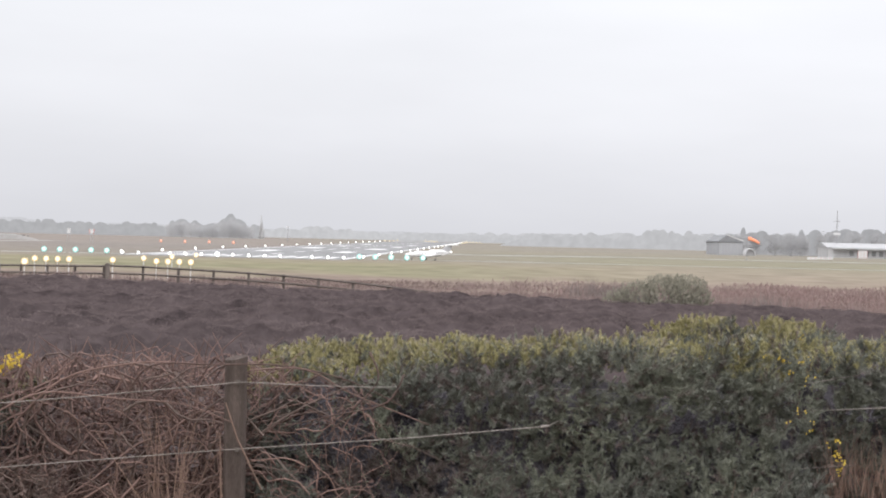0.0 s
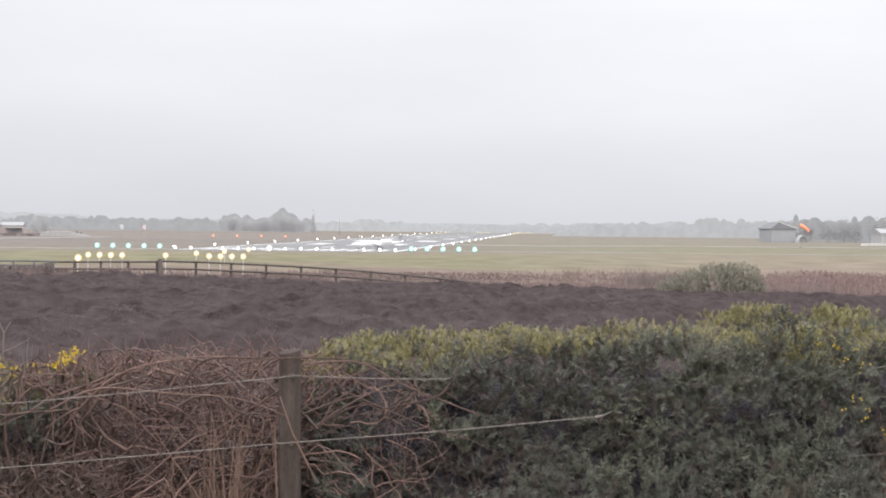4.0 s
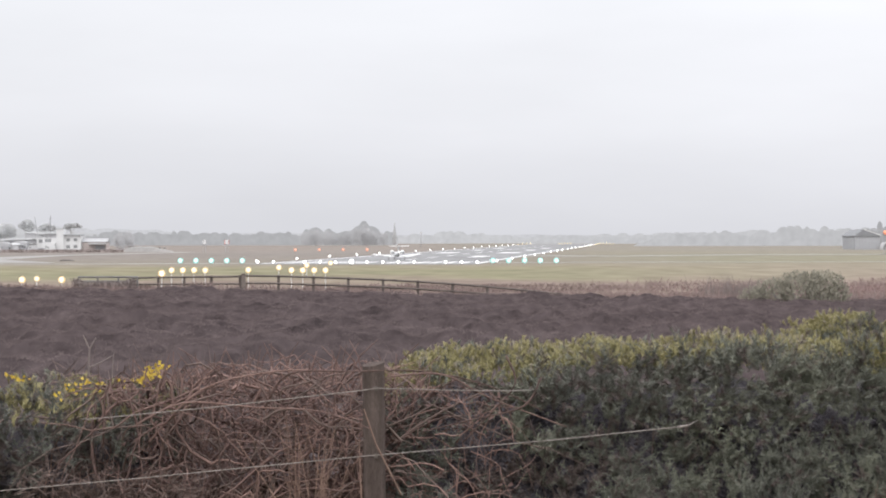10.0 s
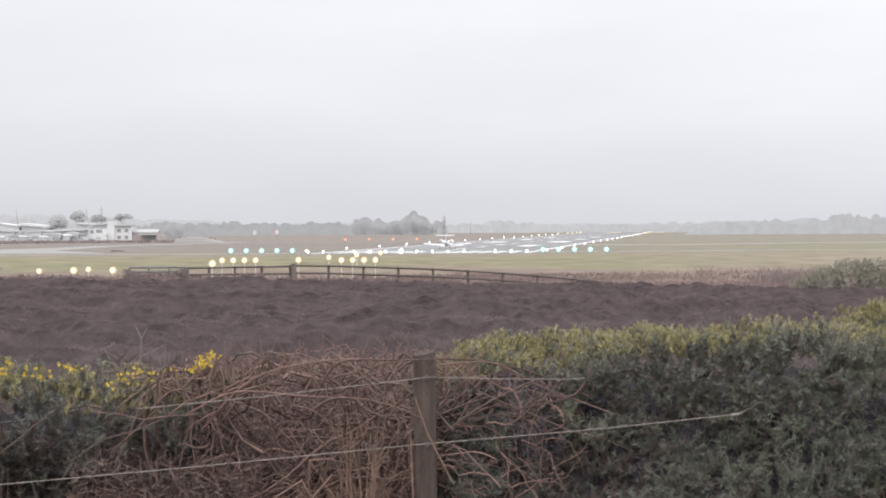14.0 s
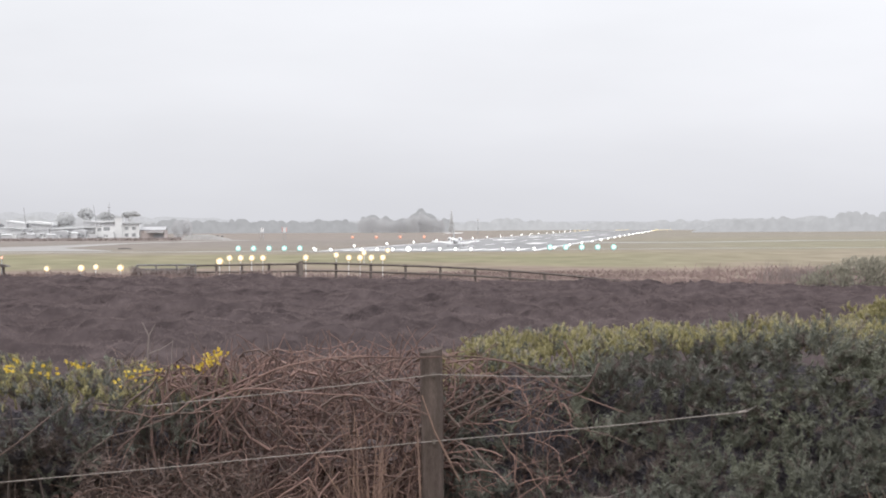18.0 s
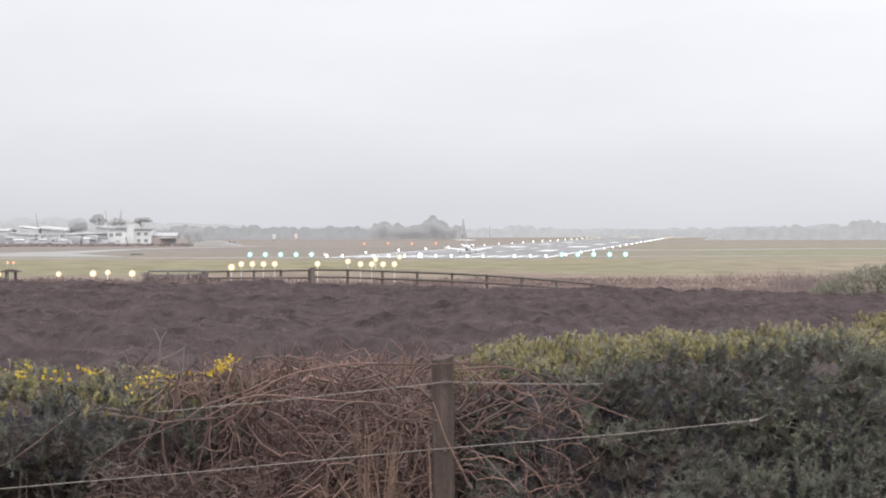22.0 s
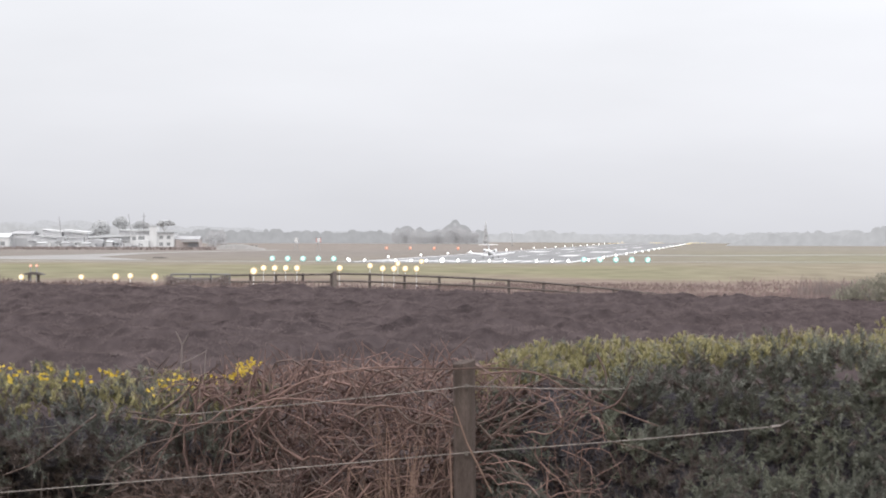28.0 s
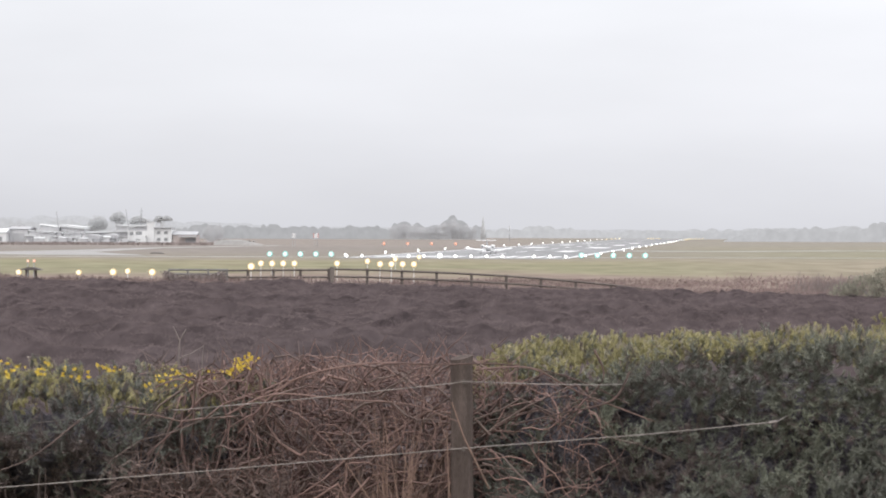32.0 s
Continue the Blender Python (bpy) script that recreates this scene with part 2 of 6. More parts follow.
# Orange lightened to carry the haze in its base colour.
M_ORANGE = mat("windsock_orange", (0.80, 0.27, 0.15), (0.88, 0.36, 0.22), 1.5, 8.0, 0.7, 0.1, spec=0.1)
M_RED = mat("pale_red_paint", (0.45, 0.20, 0.18), (0.55, 0.27, 0.25), 1.5, 8.0, 0.6, 0)
M_JET = mat("white_aircraft_paint", (0.74, 0.74, 0.75), (0.84, 0.84, 0.84), 0.5, 3.0, 0.3, 0, spec=0.5)
M_JETDARK = mat("grey_aircraft_paint", (0.20, 0.205, 0.22), (0.28, 0.285, 0.30), 0.5, 3.0, 0.4, 0, spec=0.4)
# Black tyres lifted to grey, so haze sits in the base colour.
M_TYRE = mat("haze_greyed_rubber", (0.11, 0.11, 0.112), (0.17, 0.17, 0.173), 2.0, 20.0, 0.8, 0.1)
M_STONE = mat("dull_stone", (0.085, 0.076, 0.073), (0.15, 0.135, 0.13), 1.0, 8.0, 0.9, 0.3, spec=0.1)
G_WHITE = glow("white_runway_lamp", (1.0, 0.98, 0.94), 4.0)
G_WHITE_RIM = glow("white_lamp_halo", (0.85, 0.86, 0.88), 0.9)
G_AMBER = glow("warm_approach_lamp", (1.0, 0.90, 0.68), 1.5)
G_AMBER_RIM = glow("amber_lamp_halo", (0.95, 0.66, 0.30), 0.9)
G_YELLOW = glow("yellow_runway_lamp", (1.0, 0.86, 0.52), 1.8)
G_YELLOW_RIM = glow("yellow_lamp_halo", (0.95, 0.70, 0.34), 0.9)
G_GREEN = glow("green_threshold_lamp", (0.80, 1.0, 0.97), 1.3)
G_GREEN_RIM = glow("green_lamp_halo", (0.28, 0.72, 0.66), 0.9)
G_RED = glow("red_slope_lamp", (1.0, 0.60, 0.45), 1.4)
G_RED_RIM = glow("red_lamp_halo", (0.86, 0.30, 0.18), 1.0)
# each lamp's glow, and the painted halo that goes round it
RIM = {G_AMBER: G_AMBER_RIM, G_GREEN: G_GREEN_RIM, G_WHITE: G_WHITE_RIM, G_YELLOW: G_YELLOW_RIM, G_RED: G_RED_RIM}


# ---- mesh helpers ----
def obj(name, me, material, parent=None, label=""):
    if material:
        me.materials.append(material)
    ob = new(name, me)
    if parent is not None:
        ob.parent = parent
    if label:
        ob["label"] = label
    return ob


def part(name, bm, material, parent, label=""):
    me = bpy.data.meshes.new(name)
    bm.to_mesh(me)
    bm.free()
    return obj(name, me, material, parent, label)


def tri_mesh(name, v):
    """A mesh of loose triangles from an array (n, 3, 3)."""
    v = np.asarray(v, dtype=np.float32).reshape(-1, 3)
    me = bpy.data.meshes.new(name)
    me.vertices.add(len(v))
    me.vertices.foreach_set("co", v.ravel())
    me.loops.add(len(v))
    me.loops.foreach_set("vertex_index", np.arange(len(v), dtype=np.int32))
    me.polygons.add(len(v) // 3)
    me.polygons.foreach_set("loop_start", np.arange(0, len(v), 3, dtype=np.int32))
    me.update(calc_edges=True)
    return me


def box(bm, x0, y0, z0, x1, y1, z1):
    vs = [bm.verts.new((x, y, z)) for z in (z0, z1) for x, y in ((x0, y0), (x1, y0), (x1, y1), (x0, y1))]
    for f in ((3, 2, 1, 0), (4, 5, 6, 7), (0, 1, 5, 4), (1, 2, 6, 5), (2, 3, 7, 6), (3, 0, 4, 7)):
        bm.faces.new([vs[i] for i in f])
    return bm


def boxed(x0, y0, z0, x1, y1, z1, bevel=0.0):
    bm = box(bmesh.new(), x0, y0, z0, x1, y1, z1)
    if bevel:
        bmesh.ops.bevel(bm, geom=bm.edges[:], offset=bevel, segments=2, affect="EDGES", profile=0.6)
    return bm


def prism(profile, x0, x1, axis="x"):
    """Extrude an outline of (a, z) along x (a is y) or along y (a is x)."""
    bm = bmesh.new()
    put = (lambda a, z, s: (s, a, z)) if axis == "x" else (lambda a, z, s: (a, s, z))
    r0 = [bm.verts.new(put(a, z, x0)) for a, z in profile]
    r1 = [bm.verts.new(put(a, z, x1)) for a, z in profile]
    n = len(profile)
    bm.faces.new(r0)
    bm.faces.new(r1[::-1])
    for i in range(n):
        bm.faces.new((r0[i], r1[i], r1[(i + 1) % n], r0[(i + 1) % n]))
    bmesh.ops.recalc_face_normals(bm, faces=bm.faces[:])
    return bm


def tube(bm, pts, radii, sides=5, cap=True):
    pts = [Vector(p) for p in pts]
    if not hasattr(radii, "__len__"):
        radii = [radii] * len(pts)
    rings = []
    for i, p in enumerate(pts):
        d = (pts[min(i + 1, len(pts) - 1)] - pts[max(i - 1, 0)]).normalized()
        a = d.cross(Vector((0, 0, 1)) if abs(d.z) < 0.9 else Vector((1, 0, 0))).normalized()
        b = d.cross(a)
        rings.append([bm.verts.new(p + (a * math.cos(q) + b * math.sin(q)) * radii[i]) for q in (2 * math.pi * k / sides for k in range(sides))])
    for r0, r1 in zip(rings, rings[1:]):
        for k in range(sides):
            bm.faces.new((r0[k], r0[(k + 1) % sides], r1[(k + 1) % sides], r1[k]))
    if cap:
        bm.faces.new(rings[0][::-1])
        bm.faces.new(rings[-1])
    return bm


def smooth(ob):
    for p in ob.data.polygons:
        p.use_smooth = True
    return ob


def empty(name, x=0.0, y=0.0, z=0.0, rz=0.0):
    ob = new(name)
    ob.matrix_basis = pose(x, y, z, 0, 0, rz)
    return ob


def unit(rng, n):
    v = rng.normal(size=(n, 3))
    return v / np.linalg.norm(v, axis=1)[:, None]


def norm(v):
    return v / np.maximum(np.linalg.norm(v, axis=1), 1e-6)[:, None]


def blades(rng, base, way, length, width):
    """One slim triangle for each base point."""
    side = norm(np.cross(way, unit(rng, len(base)))) * np.asarray(width)[..., None] * 0.5
    return np.stack([base - side, base + side, base + way * np.asarray(length)[..., None]], 1)


def flat_blades(base, way, length, width):
    """Slim triangles that lie back and face upwards, which evens out their shading."""
    side = norm(np.cross(way, np.array([0, 0, 1.0]))) * np.asarray(width)[..., None] * 0.5
    return np.stack([base - side, base + side, base + way * np.asarray(length)[..., None]], 1)


def sprigs(rng, origin, way, length, spines, spine, width, hug=0.75):
    """Spiny shoots: short spines all round a stem."""
    n = len(origin)
    t = rng.uniform(0.02, 1.0, (n, spines))
    L = length if hasattr(length, "__len__") else np.full(n, length)
    base = origin[:, None, :] + way[:, None, :] * (t * L[:, None])[..., None]
    d = norm((way[:, None, :] * hug + unit(rng, n * spines).reshape(n, spines, 3)).reshape(-1, 3))
    ln = spine * rng.uniform(0.6, 1.3, n * spines)
    return blades(rng, base.reshape(-1, 3), d, ln, np.full(n * spines, width))


def height(x, y):
    """The lie of the land: a low heath that falls away to a flat airfield."""
    x, y = np.asarray(x, float), np.asarray(y, float)
    west = np.clip((-7 - x) / 5, 0, 1)
    east = np.clip((x - 25.6) / 2.2, 0, 1)
    crest = 2.745 - 0.022 * np.clip(x, -40, 45) - 0.13 * west * west * (3 - 2 * west) - 0.14 * np.exp(-((x + 21.5) / 3.0) ** 2) + 0.18 * np.exp(-((x - 23.8) / 2.0) ** 2) - 0.20 * east * east * (3 - 2 * east)
    a = np.clip((y - 16) / 92, 0, 1)
    b = np.clip((y - 108) / 110, 0, 1)
    z = 4.1 + (crest - 4.1) * a
    c = np.clip((y - 330) / 115, 0, 1)
    dip = -2.2 * (b * b * (3 - 2 * b)) * (1 - c * c * (3 - 2 * c))
    return np.where(y > 108, crest * (1 - b * b * (3 - 2 * b)) + dip, z)


def lump(p, scale, seed=0.0):
    return np.array([noise.noise(Vector((q[0] * scale + seed, q[1] * scale, q[2] * scale))) for q in p])


# ---- ground ----
def build_ground():
    ys = np.concatenate([np.linspace(-40, 14, 10), np.linspace(16, 240, 57), np.linspace(248, 480, 40), np.linspace(500, 1000, 21), np.linspace(1100, 4900, 20)])
    xs = np.concatenate([np.linspace(-3000, -140, 14), np.linspace(-120, 120, 61), np.linspace(140, 3000, 14)])
    X, Y = np.meshgrid(xs, ys)
    Z = height(X, Y)
    v = np.stack([X, Y, Z], -1).reshape(-1, 3)
    w = len(xs)
    f = [(j * w + i, j * w + i + 1, (j + 1) * w + i + 1, (j + 1) * w + i) for j in range(len(ys) - 1) for i in range(w - 1)]
    me = bpy.data.meshes.new("ground")
    me.from_pydata(v.tolist(), [], f)
    m = mat("heath_soil_and_airfield_grass", (0.1, 0.1, 0.05), (0.2, 0.2, 0.1), 0.02, 0.4, 1.0, 0.3, depth=0.1, stretch=(0.35, 1, 1), spec=0.0)
    t = m.node_tree
    n, link = t.nodes, t.links.new
    co, sx, nz = n.new("ShaderNodeTexCoord"), n.new("ShaderNodeSeparateXYZ"), n.new("ShaderNodeTexNoise")
    mp = n.new("ShaderNodeMapping")
    mp.inputs["Scale"].default_value = (0.03, 0.03, 0.05)
    nz.inputs["Scale"].default_value, nz.inputs["Detail"].default_value = 1.0, 6.0
    link(co.outputs["Object"], sx.inputs[0])
    link(co.outputs["Object"], mp.inputs[0])
    link(mp.outputs[0], nz.inputs["Vector"])
    ma = n.new("ShaderNodeMath")
    ma.operation = "MULTIPLY_ADD"
    ma.inputs[1].default_value = 110.0
    link(nz.outputs["Fac"], ma.inputs[0])
    link(sx.outputs["Y"], ma.inputs[2])
    mr = n.new("ShaderNodeMapRange")
    mr.inputs["From Min"].default_value, mr.inputs["From Max"].default_value = 15.0, 1015.0
    link(ma.outputs[0], mr.inputs["Value"])
    r = n.new("ShaderNodeValToRGB")
    cr = r.color_ramp
    # unseen ground near the camera, made lighter to bounce light onto the hedge
    cr.elements[0].position, cr.elements[0].color = 0.03, (0.20, 0.19, 0.13, 1)
    cr.elements[1].position, cr.elements[1].color = 1.0, (0.205, 0.182, 0.165, 1)
    for p, c in ((0.03, (0.06, 0.045, 0.04)), (0.115, (0.06, 0.045, 0.038)), (0.14, (0.18, 0.14, 0.12)), (0.36, (0.195, 0.158, 0.135)), (0.385, (0.191, 0.177, 0.124)),
                 (0.402, (0.183, 0.175, 0.119)), (0.425, (0.199, 0.182, 0.128)), (0.455, (0.204, 0.182, 0.148)), (0.52, (0.190, 0.173, 0.150)), (0.60, (0.194, 0.174, 0.158)), (0.72, (0.187, 0.170, 0.156)), (0.85, (0.204, 0.182, 0.168))):
        e = cr.elements.new(p + 0.04)
        e.color = (*c, 1)
    link(mr.outputs["Result"], r.inputs["Fac"])
    mix = n.new("ShaderNodeMix")
    mix.data_type, mix.blend_type = "RGBA", "OVERLAY"
    mix.inputs["Factor"].default_value = 0.34
    n2 = n.new("ShaderNodeTexNoise")
    n2.inputs["Scale"].default_value, n2.inputs["Detail"].default_value = 0.09, 9.0
    mp2 = n.new("ShaderNodeMapping")
    mp2.inputs["Scale"].default_value = (1.6, 1.4, 1)
    link(co.outputs["Object"], mp2.inputs[0])
    link(mp2.outputs[0], n2.inputs["Vector"])
    r2 = n.new("ShaderNodeValToRGB")
    cr = r2.color_ramp
    cr.elements[0].position, cr.elements[0].color = 0.03, (0.06, 0.045, 0.04, 1)
    cr.elements[1].position, cr.elements[1].color = 1.0, (0.203, 0.186, 0.160, 1)
    for p, c in ((0.115, (0.06, 0.045, 0.038)), (0.14, (0.18, 0.14, 0.12)), (0.36, (0.200, 0.162, 0.138)), (0.39, (0.218, 0.186, 0.150)), (0.44, (0.212, 0.186, 0.148)), (0.50, (0.199, 0.186, 0.140)), (0.66, (0.196, 0.184, 0.143)), (0.80, (0.203, 0.186, 0.152))):
        e = cr.elements.new(p + 0.04)
        e.color = (*c, 1)
    link(mr.outputs["Result"], r2.inputs["Fac"])
    far = n.new("ShaderNodeMapRange")
    far.inputs["From Min"].default_value, far.inputs["From Max"].default_value = 25.0, 95.0
    link(sx.outputs["X"], far.inputs["Value"])
    sides = n.new("ShaderNodeMix")
    sides.data_type = "RGBA"
    link(far.outputs["Result"], sides.inputs["Factor"])
    link(r.outputs["Color"], sides.inputs["A"])
    link(r2.outputs["Color"], sides.inputs["B"])
    link(sides.outputs["Result"], mix.inputs["A"])
    spread = n.new("ShaderNodeMapRange")
    spread.inputs["From Min"].default_value, spread.inputs["From Max"].default_value = 0.30, 0.70
    spread.inputs["To Min"].default_value, spread.inputs["To Max"].default_value = 0.25, 0.75
    link(n2.outputs["Fac"], spread.inputs["Value"])
    link(spread.outputs["Result"], mix.inputs["B"])
    link(mix.outputs["Result"], n["Principled BSDF"].inputs["Base Color"])
    tagged(smooth(obj("ground", me, m)), "brown heath soil sloping down to flat green and tan airfield grass", "ground", kind="structure")


build_ground()

# the runway: its direction and the middle of its threshold
RUN = radians(7.56)
U = Vector((math.sin(RUN), math.cos(RUN), 0))
R = Vector((math.cos(RUN), -math.sin(RUN), 0))
THRESHOLD = Vector((3.3, 479.0, 0))


def rw(along, across, z=0.0):
    return THRESHOLD + U * along + R * across + Vector((0, 0, z))


def sheet(name, corners, z, material, label, parent=None, thick=0.03):
    bm = bmesh.new()
    top = [bm.verts.new((c[0], c[1], z)) for c in corners]
    low = [bm.verts.new((c[0], c[1], z - thick)) for c in corners]
    bm.faces.new(top)
    for i in range(len(top)):
        j = (i + 1) % len(top)
        bm.faces.new((top[i], low[i], low[j], top[j]))
    bmesh.ops.recalc_face_normals(bm, faces=bm.faces[:])
    ob = part(name, bm, material, parent, label if parent else "")
    if parent is None:
        tagged(ob, label, "tarmac", kind="structure")
    return ob


def build_runway():
    strip = sheet("runway", [rw(-12, -25), rw(-12, 25), rw(1240, 25), rw(1240, -25)], 0.03, M_ASPHALT, "wet grey asphalt runway with white markings", thick=0.05)
    strip["category"] = "runway"
    marks = [(6, 30, s * (3.0 + 3.3 * k + 0.0), 1.7) for s in (-1, 1) for k in range(6)]
    for a, ln, c, w in marks:
        sheet("threshold_stripe", [rw(a, c - w / 2), rw(a, c + w / 2), rw(a + ln, c + w / 2), rw(a + ln, c - w / 2)], 0.036, M_MARK, "", strip, 0.004)
    for a in (150, 300, 450, 600):
        for s in (-1, 1):
            c = s * 11.5
            w = 7.0 if a == 300 else 4.5
            sheet("landing_mark", [rw(a, c - w / 2), rw(a, c + w / 2), rw(a + 40, c + w / 2), rw(a + 40, c - w / 2)], 0.036, M_MARK, "", strip, 0.004)
    for k in range(19):
        a = 70 + 60 * k
        sheet("centre_dash", [rw(a, -0.5), rw(a, 0.5), rw(a + 30, 0.5), rw(a + 30, -0.5)], 0.036, M_MARK, "", strip, 0.004)
    for s in (-1, 1):
        sheet("edge_line", [rw(0, s * 23.6 - 0.6), rw(0, s * 23.6 + 0.6), rw(1232, s * 23.6 + 0.6), rw(1232, s * 23.6 - 0.6)], 0.036, M_MARK, "", strip, 0.004)
    sheet("perimeter_track", [(-260, 466), (-100, 476), (0, 487), (40, 491), (80, 496), (110, 494), (160, 499), (300, 508), (300, 514), (160, 505), (110, 500), (80, 503), (40, 498), (0, 495), (-100, 485), (-260, 476)], 0.022, M_CONCRETE, "narrow wet concrete track across the grass", thick=0.04)
    sheet("taxiway_east", [(40, 655), (85, 648), (130, 690), (320, 700), (320, 716), (126, 708), (82, 664), (44, 690)], 0.018, M_CONCRETE, "wet concrete taxiway joining the runway", thick=0.03)
    sheet("taxiway_west", [(-122, 530), (-98, 514), (-70, 505), (-70, 512), (-93, 580), (-92, 716), (-60, 850), (-68, 856), (-100, 726), (-108, 640), (-122, 575)], 0.018, M_CONCRETE, "wide wet concrete taxiway beside the apron", thick=0.03)
    sheet("apron", [(-330, 878), (-100, 878), (-100, 906), (-330, 906)], 0.014, M_CONCRETE, "wet concrete apron before the terminal", thick=0.02)


build_runway()


# ---- distance ----
def build_backdrop():
    """Flat glowing strips for the far ridges and woods, haze painted into their emission."""
    def strip(y, x0, x1, tops, tone, seed, label, wide=8.0, away=1.0):
        y, x0, x1, wide = y * away, x0 * away, x1 * away, wide * away
        tops = (np.array(tops[0]) * away, 5.9 + (np.array(tops[1]) - 5.9) * away)
        rng = np.random.default_rng(int(seed))
        n = int((x1 - x0) / (y * 0.00022))
        x = np.linspace(x0, x1, n + 1)
        top = np.zeros(n + 1)
        cx = x0
        while cx < x1:
            r, f = wide * rng.uniform(0.3, 1.05), rng.uniform(0.66, 1.06)
            k = np.abs(x - cx) < r
            crown = np.interp(x[k], *tops) * f * (0.62 + 0.38 * np.sqrt(1 - ((x[k] - cx) / r) ** 2))
            top[k] = np.maximum(top[k], crown)
            cx += r * rng.uniform(0.5, 1.0)
        top += 0.25 * np.array([noise.noise(Vector((q * 1.3, seed, 0))) for q in x])
        v = np.concatenate([np.stack([x, y + 0.02 * np.abs(x), np.full(n + 1, -6.0)], 1), np.stack([x, y + 0.02 * np.abs(x), np.maximum(0.3, top)], 1)])
        me = bpy.data.meshes.new("backdrop")
        me.from_pydata(v.tolist(), [], [(i, i + 1, n + 2 + i, n + 1 + i) for i in range(n)])
        # no lamp: the strip glows so that its tone reads as haze
        g = glow("painted_haze", tone, 1.0)
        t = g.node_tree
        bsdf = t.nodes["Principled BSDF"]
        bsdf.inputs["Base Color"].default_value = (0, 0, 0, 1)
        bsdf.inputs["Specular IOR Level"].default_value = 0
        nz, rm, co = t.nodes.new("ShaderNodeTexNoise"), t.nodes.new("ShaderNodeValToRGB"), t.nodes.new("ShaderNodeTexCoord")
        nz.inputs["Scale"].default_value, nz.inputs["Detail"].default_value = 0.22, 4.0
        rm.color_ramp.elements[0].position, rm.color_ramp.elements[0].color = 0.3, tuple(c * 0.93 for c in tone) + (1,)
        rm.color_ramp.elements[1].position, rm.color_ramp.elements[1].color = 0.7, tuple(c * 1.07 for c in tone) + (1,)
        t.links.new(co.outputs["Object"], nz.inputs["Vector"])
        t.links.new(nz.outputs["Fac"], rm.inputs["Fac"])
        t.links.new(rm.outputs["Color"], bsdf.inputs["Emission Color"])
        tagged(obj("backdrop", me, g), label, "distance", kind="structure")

    strip(4400, -2600, 2600, ((-2600, -700, -300, 100, 2600), (36, 33, 16, 10, 12)), (0.62, 0.625, 0.655), 1, "flat glowing ridge on the horizon with painted haze", 60)
    strip(1900, -900, 900, ((-900, -250, -200, 25, 60, 92, 108, 140, 250, 900), (15.5, 14.5, 9, 7.5, 8.5, 11.5, 10.5, 6.5, 9, 10)), (0.585, 0.588, 0.608), 2, "flat glowing woods far behind the runway with painted haze")
    strip(1620, 128, 520, ((128, 140, 165, 185, 215, 235, 280, 420, 520), (0.5, 5.0, 8.2, 5.4, 6.4, 8.8, 10.5, 12.5, 13)), (0.565, 0.568, 0.588), 3, "flat glowing winter woods behind the grass with painted haze", away=1.1)
    strip(1560, -192, 31, ((-192, -170, -120, -40, -33, -26, -18, -13, -8, -2, 3, 5, 8, 11, 17, 24, 28, 31), (8.0, 10.5, 10.0, 9.6, 11.6, 12.2, 11.6, 9.0, 10.0, 12.6, 13.8, 16.5, 16.5, 13.4, 11.6, 10.2, 9.4, 6.0)), (0.445, 0.447, 0.463), 4, "flat glowing winter woods across the runway with painted haze", 6.5)
    strip(1330, 172, 420, ((172, 180, 186, 198, 230, 245, 268, 330, 420), (0.5, 3.5, 4.5, 7.2, 9.4, 7.4, 12.0, 11.5, 12)), (0.53, 0.532, 0.55), 5, "flat glowing winter woods beside the hangars with painted haze", 6.0)
    strip(1030, 242, 420, ((242, 244, 248, 262, 272, 300, 420), (0.5, 7.0, 12.0, 13.4, 11.6, 14.0, 13.0)), (0.40, 0.402, 0.418), 6, "flat glowing bare trees behind the club building with painted haze", 5.0)


build_backdrop()


def crown_tris(rng, lobes, count, size):
    """Loose twig clumps round the lobes (x, y, z, rx, rz) of a crown."""
    lobes = np.array(lobes)
    wgt = lobes[:, 3] * lobes[:, 4]
    k = rng.choice(len(lobes), count, p=wgt / wgt.sum())
    d = unit(rng, count)
    rad = rng.uniform(0.35, 1.08, count) ** 0.6
    L = lobes[k]
    p = L[:, :3] + d * rad[:, None] * np.stack([L[:, 3], L[:, 3], L[:, 4]], 1)
    way = norm(d * 0.25 + unit(rng, count) * 0.3 + np.array([0, 0, 1.0]))
    s = size * rng.uniform(0.5, 1.4, count)
    return blades(rng, p, way, s * 1.3, s)


